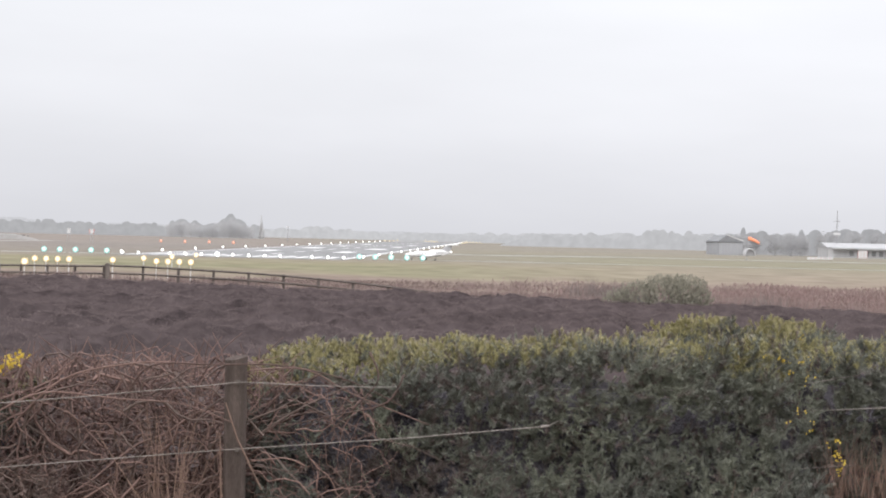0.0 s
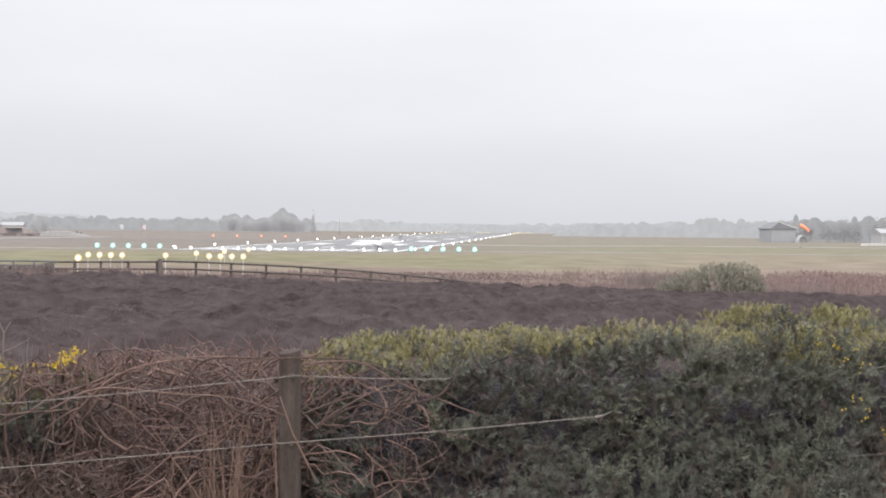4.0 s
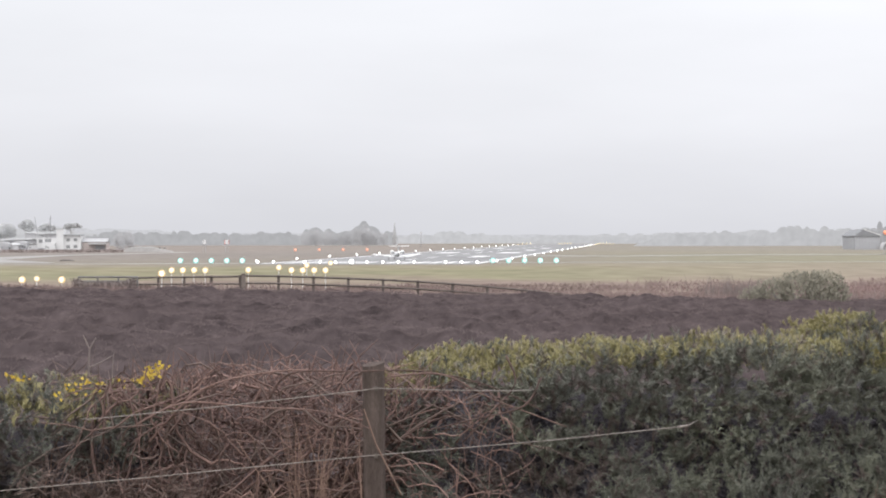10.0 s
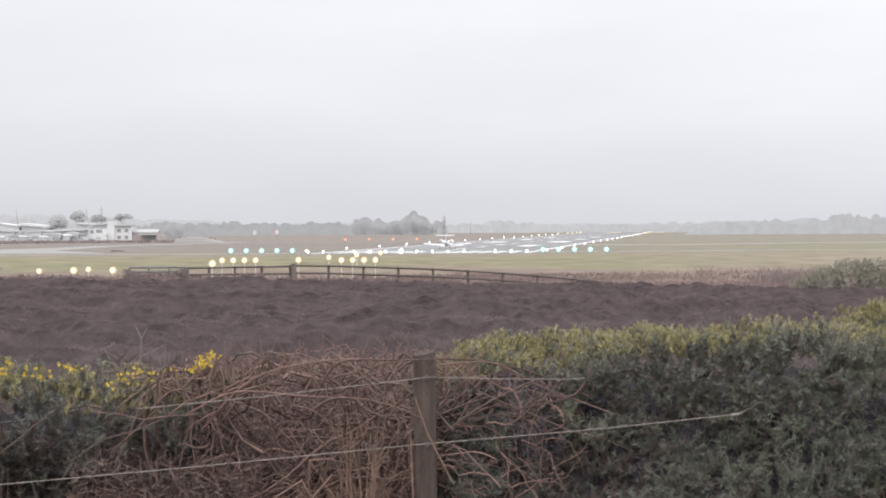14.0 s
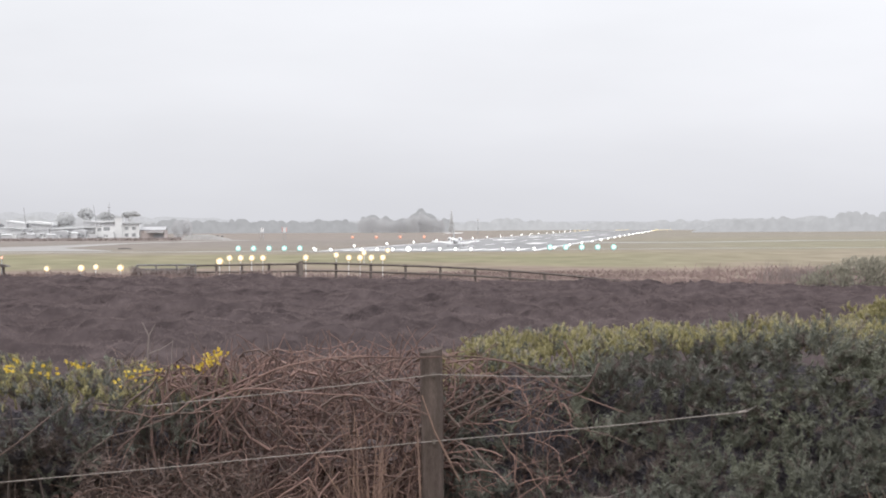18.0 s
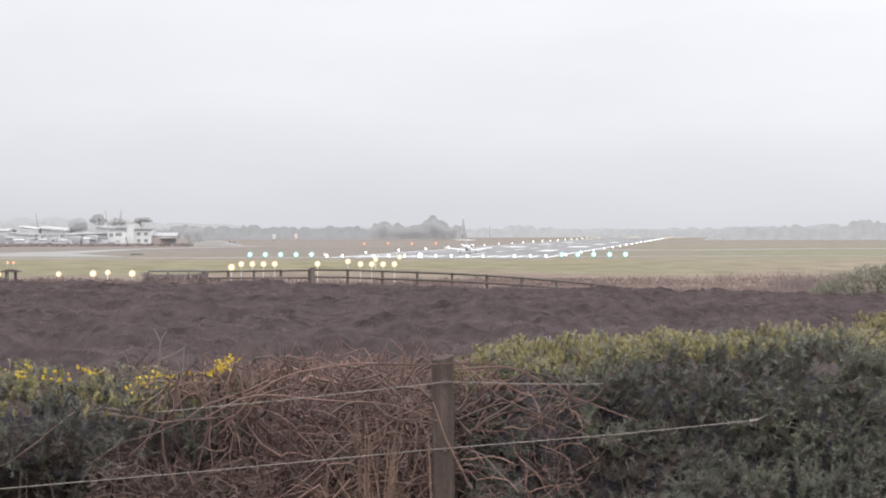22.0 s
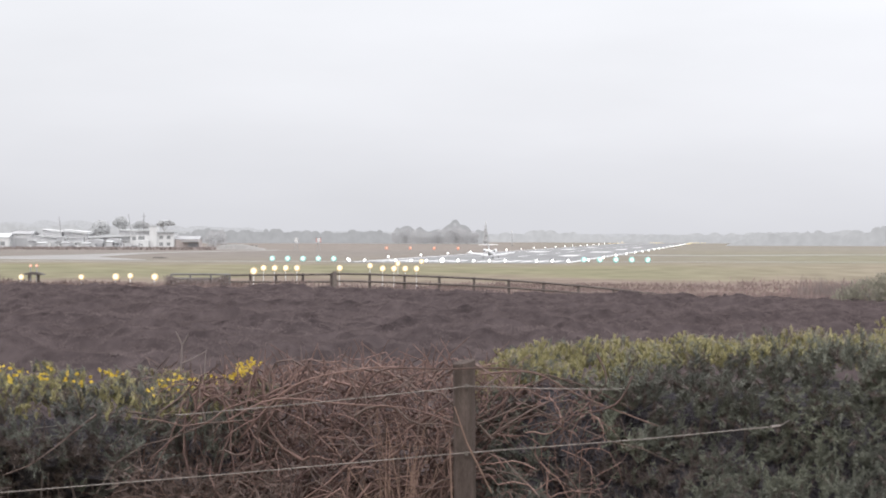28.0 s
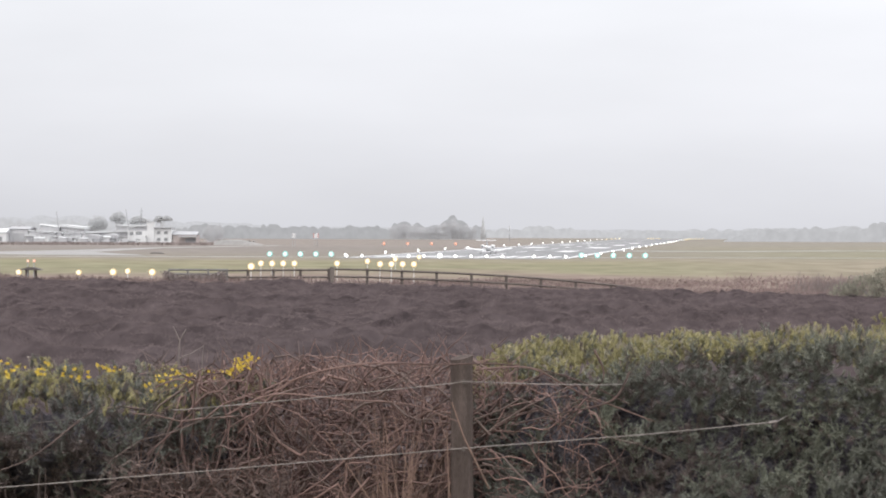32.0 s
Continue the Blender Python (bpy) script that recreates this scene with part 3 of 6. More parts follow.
def bare_tree(rng, h=10.0, spread=4.5, count=520, twig=M_TWIG):
    """One winter tree at the origin: trunk, limbs, a dense twiggy crown and the loose twigs round it."""
    tree = empty("tree")
    bm = bmesh.new()
    tube(bm, [(0, 0, -0.2), (0.05, 0, h * 0.2), (0.1, 0.1, h * 0.45), (0, 0, h * 0.8)], [h * 0.035, h * 0.028, h * 0.02, h * 0.006], 6)
    for i in range(7):
        a = i * 2.4 + rng.uniform(0, 1)
        z0 = h * rng.uniform(0.22, 0.5)
        r = spread * rng.uniform(0.55, 0.9)
        tube(bm, [(0, 0, z0), (r * 0.5 * math.cos(a), r * 0.5 * math.sin(a), z0 + h * 0.15), (r * math.cos(a), r * math.sin(a), z0 + h * 0.33)], [h * 0.016, h * 0.010, h * 0.003], 4)
    part("trunk", bm, twig, tree)
    lobes = [(0, 0, h * 0.55, spread * 0.80, h * 0.38), (0, 0, h * 0.22, spread * 0.85, h * 0.26)]
    for i in range(10):
        a, q = i * 2.4, rng.uniform(0.35, 0.8)
        lobes.append((spread * q * math.cos(a), spread * q * math.sin(a), h * rng.uniform(0.14, 0.80), spread * rng.uniform(0.3, 0.45), h * rng.uniform(0.10, 0.18)))
    obj("crown", tri_mesh("crown", crown_tris(rng, lobes, count, 0.030 * h)), twig, tree)
    return tree


def conifer(rng, h=10.0, spread=2.2, count=900):
    """A narrow conifer, its tiers drawn up to a point."""
    tree = empty("tree")
    part("trunk", tube(bmesh.new(), [(0, 0, -0.2), (0.05, 0, h * 0.45), (0, 0, h * 0.8)], [h * 0.035, h * 0.02, h * 0.006], 6), M_CONIFER, tree)
    lobes = [(0, 0, h * (0.06 + 0.92 * q), spread * (1 - q) ** 0.8 + 0.15, h * 0.09) for q in np.linspace(0, 1, 12)]
    obj("crown", tri_mesh("crown", crown_tris(rng, lobes, count, 0.05 * h)), M_CONIFER, tree)
    return tree


def umbrella_pine(rng, x, y, h, lobes):
    """A pine with a bare leaning stem under flat spreading plates; lobes: (dx, z, half width, half height)."""
    tree = empty("pine_tree", x, y)
    bm = bmesh.new()
    top = min(q[1] for q in lobes)
    lean = lobes[0][0] * 0.5
    tube(bm, [(0, 0, -0.1), (lean * 0.3, 0, top * 0.5), (lean, 0, top)], [0.34, 0.26, 0.18], 6)
    for dx, z, rx, rz in lobes:
        tube(bm, [(lean * 0.6, 0, top * 0.72), ((lean + dx) * 0.55, 0.2, (top + z) * 0.5), (dx, 0.3, z)], [0.16, 0.12, 0.06], 5)
    part("trunk", bm, M_PINE, tree)
    full = [(dx, 0, z, rx, rz) for dx, z, rx, rz in lobes]
    obj("crown", tri_mesh("crown", crown_tris(rng, full, 2600, 0.34)), M_PINE, tree)
    return tagged(tree, "flat-topped dark pine standing behind the terminal roofs", "tree", "pines behind the terminal")


def build_trees():
    rng = np.random.default_rng(11)
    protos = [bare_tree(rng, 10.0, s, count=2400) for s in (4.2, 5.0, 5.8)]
    # the same trees again, with more haze in their twig colour
    hazy = [bare_tree(rng, 10.0, q, count=2400, twig=M_TWIG_HAZE) for q in (4.2, 5.0, 5.8)]
    spire = conifer(rng)
    for p in protos + hazy:
        tagged(p, "bare grey winter tree at the edge of the airfield", "tree", "trees round the airfield")

    def plant(x, y, h, wide=1.0, proto=None):
        p = protos[int(rng.integers(3))] if proto is None else proto
        ob = copy_thing(p, pose(x, y, 0, 0, 0, rng.uniform(0, 360)))
        ob.scale = (h / 10 * wide, h / 10 * wide, h / 10)
        return ob

    # by the hangar and the club building
    for x, y, h, w in ((239, 985, 10.6, 0.8), (246, 990, 11.4, 0.9), (255, 985, 11.0, 1.0), (264, 990, 11.6, 0.9), (272, 1000, 11.0, 0.9), (286, 1010, 12.6, 1.0), (299, 1010, 12.8, 1.0), (312, 1015, 12.6, 1.1), (325, 1015, 12.4, 1.1)):
        plant(x, y, h, w)
    # flat-topped pines behind the terminal
    for x, y, h, lobes in ((-147.5, 930, 12.4, ((0, 9.0, 3.8, 3.0), (-1.8, 7.9, 2.8, 2.4), (1.9, 8.0, 2.6, 2.4))),
                           (-139.4, 932, 14.0, ((0.4, 11.7, 2.5, 1.7), (-1.6, 10.6, 1.9, 1.3), (2.3, 10.3, 1.7, 1.2), (0.9, 9.0, 2.0, 1.0))),
                           (-131.0, 930, 12.2, ((0.6, 10.3, 2.5, 1.4), (-1.6, 9.5, 1.9, 1.2), (2.6, 9.6, 1.7, 1.2))),
                           (-120.6, 935, 12.2, ((-1.2, 10.7, 2.0, 1.0), (1.4, 10.8, 2.0, 1.0), (3.0, 10.4, 1.5, 0.7), (-2.2, 9.9, 1.6, 0.8)))):
        umbrella_pine(rng, x, y, h, lobes)
    for x, y, h, w in ((-101, 940, 8.8, 0.6), (-97.5, 945, 9.2, 0.6), (-152.0, 945, 8.6, 0.6), (-187, 960, 9.6, 1.0), (-176, 965, 9.0, 0.9)):
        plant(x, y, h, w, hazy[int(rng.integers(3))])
    # the tall group across the runway
    for x, h, w in ((-33, 10.6, 0.9), (-27, 11.4, 0.95), (-20, 11.2, 0.95), (-14, 9.2, 0.9), (-8, 9.8, 0.95), (-3, 11.4, 0.95), (2, 12.4, 0.8), (6.6, 15.4, 0.42), (10, 12.6, 0.8), (15, 10.8, 0.9), (20, 8.8, 0.9)):
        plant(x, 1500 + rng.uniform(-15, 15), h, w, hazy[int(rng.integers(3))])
    sp = plant(27.6, 1500, 14.4, 0.62, spire)
    tagged(sp, "tall narrow dark conifer standing above the trees", "tree", "trees round the airfield")
    for p in protos + hazy + [spire]:
        for o in (*p.children_recursive, p):
            bpy.data.objects.remove(o)


build_trees()


# ---- airfield lights ----
def lamp_unit(name, glow_mat, r, stem, label, group, material=M_METAL):
    top = empty(name)
    bm = tube(bmesh.new(), [(0, 0, -0.05), (0, 0, stem)], 0.06, 6)
    part("stem", bm, material, top)
    part("base", tube(bmesh.new(), [(0, 0, -0.05), (0, 0, 0.05)], 0.22, 8), M_METAL, top)
    # lamp ball made larger than a real lamp to stand for its glare
    bm = bmesh.new()
    bmesh.ops.create_icosphere(bm, subdivisions=2, radius=r * 0.86)
    bmesh.ops.translate(bm, verts=bm.verts[:], vec=(0, 0, stem + r * 0.9))
    smooth(part("lamp", bm, glow_mat, top))
    # a bigger glowing ball behind the lamp paints its coloured glare
    bm = bmesh.new()
    bmesh.ops.create_icosphere(bm, subdivisions=2, radius=r * 1.2)
    bmesh.ops.translate(bm, verts=bm.verts[:], vec=(0, r * 0.9, stem + r * 0.9))
    smooth(part("coloured_glass", bm, RIM[glow_mat], top))
    return tagged(top, label, "airfield light", group)


def scatter(proto, spots):
    """Stand copies of a unit at the spots; the unit itself takes the first."""
    proto.matrix_basis = Matrix.Translation(spots[0])
    for s in spots[1:]:
        copy_thing(proto, Matrix.Translation(s))


def build_lights():
    wing = [rw(0, 3.475 * k - 0.56) for k in (-12, -11, -10, -9, -8, 8, 9, 10, 11, 12)]
    scatter(lamp_unit("threshold_light", G_GREEN, 0.54, 0.2, "lit green threshold light on a low metal stem", "wing bar lights"), wing)
    inner = [rw(0, 3.475 * k - 0.56) for k in (-7, -6, -4, -3, -2, -1, 0, 1, 2, 3, 5, 6, 7)]
    scatter(lamp_unit("runway_end_light", G_WHITE, 0.30, 0.12, "lit white lamp along the runway threshold", "threshold lights"), inner)
    edge = [rw(12 + 58 * k, s * 27.3) for k in range(18) for s in (-1, 1)]
    scatter(lamp_unit("runway_edge_light", G_WHITE, 0.27, 0.25, "lit white runway edge light on a low stem", "runway edge lights"), edge)
    far = [rw(12 + 58 * k, s * 27.3) for k in range(18, 22) for s in (-1, 1)] + [rw(1232, -5 + 2.2 * k) for k in range(5)] + [rw(1232, 29.5 + 2.6 * k) for k in range(4)]
    scatter(lamp_unit("runway_edge_light", G_YELLOW, 0.36, 0.25, "lit yellow light near the far runway end", "runway edge lights"), far)
    def posts(spots, r, stem):
        scatter(lamp_unit("approach_light", G_AMBER, r, stem, "lit warm white approach light on a white post", "approach lights", M_WHITE), spots)

    def stood(along, across, z):
        p = rw(along, across)
        return p, z - along * 0.0012 - float(height(p.x, p.y))

    posts([rw(-30, 0, 0.1), rw(-60, 0, 0.2)], 0.40, 0.3)
    for along in (-90, -120, -148, -208):
        p, stem = stood(along, 0, 0.35 if along > -200 else 0.75)
        posts([Vector((p.x, p.y, float(height(p.x, p.y))))], 0.40, stem)
    bar = [stood(-148, s * (6.65 + 1.74 * k), 0.30)[0] for s in (-1, 1) for k in range(4)]
    posts([Vector((p.x, p.y, float(height(p.x, p.y)))) for p in bar], 0.40, stood(-148, 0, 0.30)[1])
    big = lamp_unit("approach_light", G_WHITE, 0.5, 0.25, "large bright white approach light", "approach lights", M_WHITE)
    big.matrix_basis = Matrix.Translation(rw(-30, 0, 0.1))
    for x, y in ((-44.5, 228), (-38.2, 228), (-34.6, 228), (-33.2, 229), (-30.5, 228)):
        g = float(height(x, y))
        posts([Vector((x, y, g))], 0.32 if x in (-34.6, -30.5) else 0.26, 1.19 + (0.14 if y == 229 else 0.0) - g)
    # the glide slope row beside the runway
    papi = empty("proto")
    body = part("housing", boxed(-0.5, -0.5, 0.3, 0.5, 0.5, 0.7, 0.05), M_METAL, papi)
    for x in (-0.35, 0.35):
        part("leg", tube(bmesh.new(), [(x, 0, -0.05), (x, 0, 0.32)], 0.05, 5), M_METAL, papi)
    bm = bmesh.new()
    bmesh.ops.create_icosphere(bm, subdivisions=2, radius=0.34)
    bmesh.ops.translate(bm, verts=bm.verts[:], vec=(0, -0.7, 0.62))
    part("lamp", bm, G_RED, papi)
    # added red ball that paints the glare round the lamp
    bm = bmesh.new()
    bmesh.ops.create_icosphere(bm, subdivisions=2, radius=0.62)
    bmesh.ops.translate(bm, verts=bm.verts[:], vec=(0, -0.2, 0.62))
    part("coloured_glass", bm, G_RED_RIM, papi)
    papi.name = "slope_indicator_light"
    tagged(papi, "lit red approach slope light on two legs", "airfield light", "approach slope lights")
    scatter(papi, [Vector((-24.6 + 9.95 * k, 908 - 1.3 * k, 0)) for k in range(4)])
    # a lone red lamp on the moor's edge
    x, y = -50.0, 262.0
    red = lamp_unit("obstruction_light", G_RED, 0.15, 2.0 - float(height(x, y)), "lit red obstruction lamp on a post", "obstruction lights")
    red.matrix_basis = Matrix.Translation((x, y, float(height(x, y))))
    copy_thing(red, Matrix.Translation((x + 0.75, y, float(height(x, y)))))


build_lights()


# ---- the business jet ----
def loft(rings):
    """A closed skin over rings of (y, z, rx, rz)."""
    bm = bmesh.new()
    rs = []
    for y, z, rx, rz in rings:
        rs.append([bm.verts.new((rx * math.cos(a), y, z + rz * math.sin(a))) for a in (2 * math.pi * k / 16 for k in range(16))])
    for a, b in zip(rs, rs[1:]):
        for k in range(16):
            bm.faces.new((a[k], a[(k + 1) % 16], b[(k + 1) % 16], b[k]))
    bm.faces.new(rs[0])
    bm.faces.new(rs[-1][::-1])
    bmesh.ops.recalc_face_normals(bm, faces=bm.faces[:])
    return bm


def aerofoil(root, tip):
    """A tapered slab between two stations (x, y of leading edge, z, chord, thickness)."""
    bm = bmesh.new()
    rs = []
    for x, y, z, c, t in (root, tip):
        rs.append([bm.verts.new((x, y - c * q, z + t * s)) for q, s in ((0, 0), (0.12, 0.42), (0.4, 0.5), (1, 0.03), (1, -0.03), (0.4, -0.4), (0.12, -0.36))])
    for k in range(7):
        bm.faces.new((rs[0][k], rs[0][(k + 1) % 7], rs[1][(k + 1) % 7], rs[1][k]))
    bm.faces.new(rs[0])
    bm.faces.new(rs[1][::-1])
    bmesh.ops.recalc_face_normals(bm, faces=bm.faces[:])
    return bm


def build_jet():
    jet = empty("business_jet")
    body = smooth(part("fuselage", loft([(6.3, 1.45, 0.05, 0.05), (6.0, 1.46, 0.24, 0.2), (5.3, 1.5, 0.46, 0.4), (4.3, 1.58, 0.62, 0.57), (3.2, 1.64, 0.68, 0.66), (0, 1.66, 0.69, 0.68), (-2.2, 1.68, 0.66, 0.64), (-3.8, 1.82, 0.46, 0.46), (-5.2, 2.05, 0.24, 0.26), (-6.1, 2.2, 0.08, 0.1)]), M_JET, jet))
    for s, nm in ((-1, "wing"), (1, "wing")):
        w = part(nm, aerofoil((s * 0.3, 1.3, 1.05, 2.4, 0.42), (s * 6.1, 0.1, 1.72, 1.05, 0.30)), M_JET, jet)
        part("flap", aerofoil((s * 0.9, -1.12, 1.05, 0.34, 0.06), (s * 3.9, -1.05, 1.38, 0.28, 0.05)), M_GREY, w)
        part("tailplane", aerofoil((0, -5.0, 3.78, 1.5, 0.2), (s * 2.55, -5.7, 3.80, 0.9, 0.15)), M_JET, jet)
        e = smooth(part("engine", loft([(-1.2, 2.25, 0.36, 0.36), (-1.35, 2.25, 0.44, 0.44), (-2.3, 2.25, 0.47, 0.47), (-3.3, 2.22, 0.38, 0.38), (-3.7, 2.2, 0.3, 0.3)]), M_JET, jet))
        e.location.x = s * 1.32
        part("exhaust", tube(bmesh.new(), [(0, -3.66, 2.2), (0, -3.78, 2.2)], 0.24, 10), M_JETDARK, e)
        part("pylon", boxed(min(s * 0.6, s * 1.0), -3.1, 2.15, max(s * 0.6, s * 1.0), -1.7, 2.32, 0.03), M_JET, jet)
        part("main_leg", tube(bmesh.new(), [(s * 2.0, -0.6, 1.0), (s * 2.0, -0.6, 0.2)], 0.07, 6), M_METAL, jet)
        part("wheel", tube(bmesh.new(), [(s * 2.0 - 0.09, -0.6, 0.2), (s * 2.0 + 0.09, -0.6, 0.2)], 0.2, 12), M_TYRE, jet)
        for k in range(5):
            part("cabin_window", boxed(min(s * 0.64, s * 0.70), 2.6 - 0.85 * k, 1.78, max(s * 0.64, s * 0.70), 2.88 - 0.85 * k, 2.0, 0.02), M_GLASS, jet)
    fin = prism([(-3.3, 2.45), (-5.9, 2.35), (-6.25, 3.8), (-5.0, 3.8)], -0.1, 0.1)
    part("fin", fin, M_GREY, jet, "pale grey painted tail fin")
    part("windscreen", loft([(4.95, 1.78, 0.30, 0.12), (4.5, 1.9, 0.46, 0.2), (4.1, 2.02, 0.5, 0.2), (3.8, 2.1, 0.34, 0.16)]), M_GLASS, jet)
    part("nose_leg", tube(bmesh.new(), [(0, 4.4, 1.2), (0, 4.4, 0.22)], 0.06, 6), M_METAL, jet)
    part("wheel", tube(bmesh.new(), [(-0.08, 4.4, 0.18), (0.08, 4.4, 0.18)], 0.18, 12), M_TYRE, jet)
    bm = bmesh.new()
    bmesh.ops.create_icosphere(bm, subdivisions=1, radius=0.16)
    bmesh.ops.translate(bm, verts=bm.verts[:], vec=(0, -6.15, 2.35))
    part("tail_light", bm, G_WHITE, jet, "lit white tail lamp")
    for o in jet.children:
        if o.name.split(".")[0] not in ("wheel", "main_leg", "nose_leg"):
            o.location.z -= 0.26
    tagged(jet, "small white T-tailed business jet taxiing on the wet runway", "aircraft")
    return jet


JET = build_jet()


# ---- buildings, mast and windsock ----
def gabled(name, x0, x1, y0, y1, wall, ridge, wall_mat, roof_mat, label, axis="x", skew=0.5):
    """A shed with thick walls, a pitched roof with eaves, and a door."""
    top = empty(name, (x0 + x1) / 2, (y0 + y1) / 2)
    a, b = (x1 - x0) / 2, (y1 - y0) / 2
    part("wall", boxed(-a, -b, -0.1, a, b, wall), wall_mat, top)
    if axis == "x":
        part("roof", prism([(-b - 0.4, wall), (-b - 0.4, wall + 0.25), (b * (2 * skew - 1), ridge), (b + 0.4, wall + 0.25), (b + 0.4, wall)], -a - 0.4, a + 0.4, "x"), roof_mat, top)
    else:
        part("roof", prism([(-a - 0.4, wall), (-a - 0.4, wall + 0.25), (a * (2 * skew - 1), ridge), (a + 0.4, wall + 0.25), (a + 0.4, wall)], -b - 0.4, b + 0.4, "y"), roof_mat, top)
    tagged(top, label, "building")
    return top, a, b


def openings(top, front, xs, z0, z1, w, name="window", material=M_GLASS):
    for x in xs:
        win = part(name, boxed(x - w / 2, front - 0.06, z0, x + w / 2, front + 0.02, z1), material, top)
        part("window_frame", boxed(x - w / 2 - 0.1, front - 0.09, z0 - 0.1, x + w / 2 + 0.1, front - 0.065, z0), M_WHITE, win)


def vehicle(x, y, rz, material, label, van=True):
    v = empty("parked_van" if van else "parked_car", x, y, 0, rz)
    h = 2.3 if van else 1.45
    prof = [(-2.3, 0.35), (2.3, 0.35), (2.35, 0.95), (1.6, 1.15), (1.05, h), (-2.25, h)] if van else [(-2.1, 0.3), (2.1, 0.3), (2.15, 0.8), (1.2, 0.95), (0.5, h), (-1.3, h), (-2.1, 0.95)]
    part("body", prism(prof, -0.9, 0.9, "x"), material, v)
    for yy in (-1.4, 1.4):
        for xx in (-0.82, 0.82):
            part("wheel", tube(bmesh.new(), [(xx - 0.1, yy, 0.33), (xx + 0.1, yy, 0.33)], 0.33, 10), M_TYRE, v)
    for s in (-1, 1):
        part("side_window", boxed(min(s * 0.9, s * 0.92), -0.9 if not van else 0.2, h * 0.62, max(s * 0.9, s * 0.92), 0.6 if not van else 1.0, h * 0.9), M_GLASS, v)
    return tagged(v, label, "vehicle", "vehicles by the terminal")


def mast(name, x, y, h, lean=0.0, arms=(), label="thin grey lattice mast"):
    top = empty(name, x, y)
    part("pole", tube(bmesh.new(), [(0, 0, -0.1), (lean * 0.5, 0, h * 0.5), (lean, 0, h)], [0.3, 0.22, 0.14], 6), M_METAL, top)
    part("footing", boxed(-0.7, -0.7, -0.1, 0.7, 0.7, 0.3, 0.05), M_CONCRETE, top)
    for z, w, t in arms:
        part("arm", boxed(-w / 2 + lean * z / h, -0.25, z, w / 2 + lean * z / h, 0.25, z + t, 0.03), M_WHITE if t > 0.5 else M_METAL, top)
    return tagged(top, label, "mast")


def build_terminal():
    y = 900
    t, a, b = gabled("airfield_hut", -188, -180, y - 4, y + 6, 4.6, 6.4, M_WHITE, M_WROOF, "small white hut with a pale roof by the apron")
    openings(t, -b, (-2, 1.5), 1.2, 3.0, 1.8)
    t, a, b = gabled("grey_hangar", -180, -172, y + 2, y + 20, 6.0, 7.2, M_GREY, M_DARKROOF, "grey clad hangar with a dark shallow roof")
    openings(t, -b, (0,), 0.0, 4.4, 5.0, "hangar_door", M_DARKROOF)
    def monopitch(name, x0, x1, y0, y1, z0, z1, thick, label, wall_mat=M_GREY):
        """A hall under one sloping white roof, with doors along its front."""
        h = empty(name, (x0 + x1) / 2, (y0 + y1) / 2)
        a, b = (x1 - x0) / 2, (y1 - y0) / 2
        part("wall", prism([(-a, -0.1), (a, -0.1), (a, z1 - thick), (-a, z0 - thick)], -b, b, "y"), wall_mat, h)
        part("roof", prism([(-a - 0.3, z0 - thick), (a + 0.3, z1 - thick), (a + 0.3, z1), (-a - 0.3, z0)], -b - 0.6, b + 0.3, "y"), M_WROOF, h)
        w = (x1 - x0) / 3
        for k in range(3):
            part("bay_door", boxed(-a + w * (k + 0.15), -b - 0.05, 0.0, -a + w * (k + 0.85), -b + 0.02, min(z0, z1) * 0.5), M_DARKROOF if k % 2 else M_WHITE, h)
        part("fascia", boxed(-a, -b - 0.3, min(z0, z1) * 0.60, a, -b - 0.02, min(z0, z1) * 0.66, 0.02), M_WHITE, h)
        return tagged(h, label, "building")

    monopitch("sloping_roof_hangar", -168.6, -160.6, y + 10, y + 26, 8.3, 7.2, 0.45, "grey hangar under a thin sloping white roof")
    monopitch("white_roofed_hangar", -160.2, -150.4, y + 12, y + 34, 8.1, 7.1, 0.95, "grey hangar under a thick sloping white roof")
    monopitch("upper_terminal_hall", -139.2, -129.6, y + 26, y + 40, 8.4, 7.5, 0.55, "taller grey hall with a sloping white roof edge")
    monopitch("low_terminal_wing", -148.6, -130.2, y + 6, y + 22, 5.2, 5.9, 0.75, "low grey terminal wing under a long white roof", M_DARKROOF)
    monopitch("low_workshop", -171.8, -158.0, y + 2, y + 9, 5.6, 5.0, 0.3, "low pale workshop with a white roof edge")
    # low barrel-roofed sheds crowd the front of the halls
    rng = np.random.default_rng(8)

    def barrel_shed(x, yy, w, h, d, shell, front):
        s = empty("barrel_shed", x, yy)
        ring = [math.pi * k / 14 for k in range(15)]
        outer = [(w / 2 * math.cos(q), h * (0.80 + 0.20 * math.sin(q))) for q in ring]
        inner = [(w / 2 * 0.92 * math.cos(q), h * (0.70 + 0.17 * math.sin(q))) for q in ring]
        part("roof", prism([(w / 2, -0.05)] + outer + [(-w / 2, -0.05)], -d / 2, d / 2, "y"), shell, s)
        part("front_wall", prism([(w * 0.45, 0.0)] + inner + [(-w * 0.45, 0.0)], -d / 2 - 0.12, -d / 2 - 0.004, "y"), front, s)
        part("door", boxed(-w * 0.2, -d / 2 - 0.2, 0, w * 0.2, -d / 2 - 0.124, h * 0.55), M_WHITE if front is M_GREY else M_GREY, s)
        for q in (-w * 0.33, w * 0.33):
            part("window", boxed(q - w * 0.07, -d / 2 - 0.19, h * 0.3, q + w * 0.07, -d / 2 - 0.124, h * 0.5), M_GLASS, s)
        tagged(s, "low pale barrel-roofed shed among the airfield buildings", "shed", "sheds before the hangars")

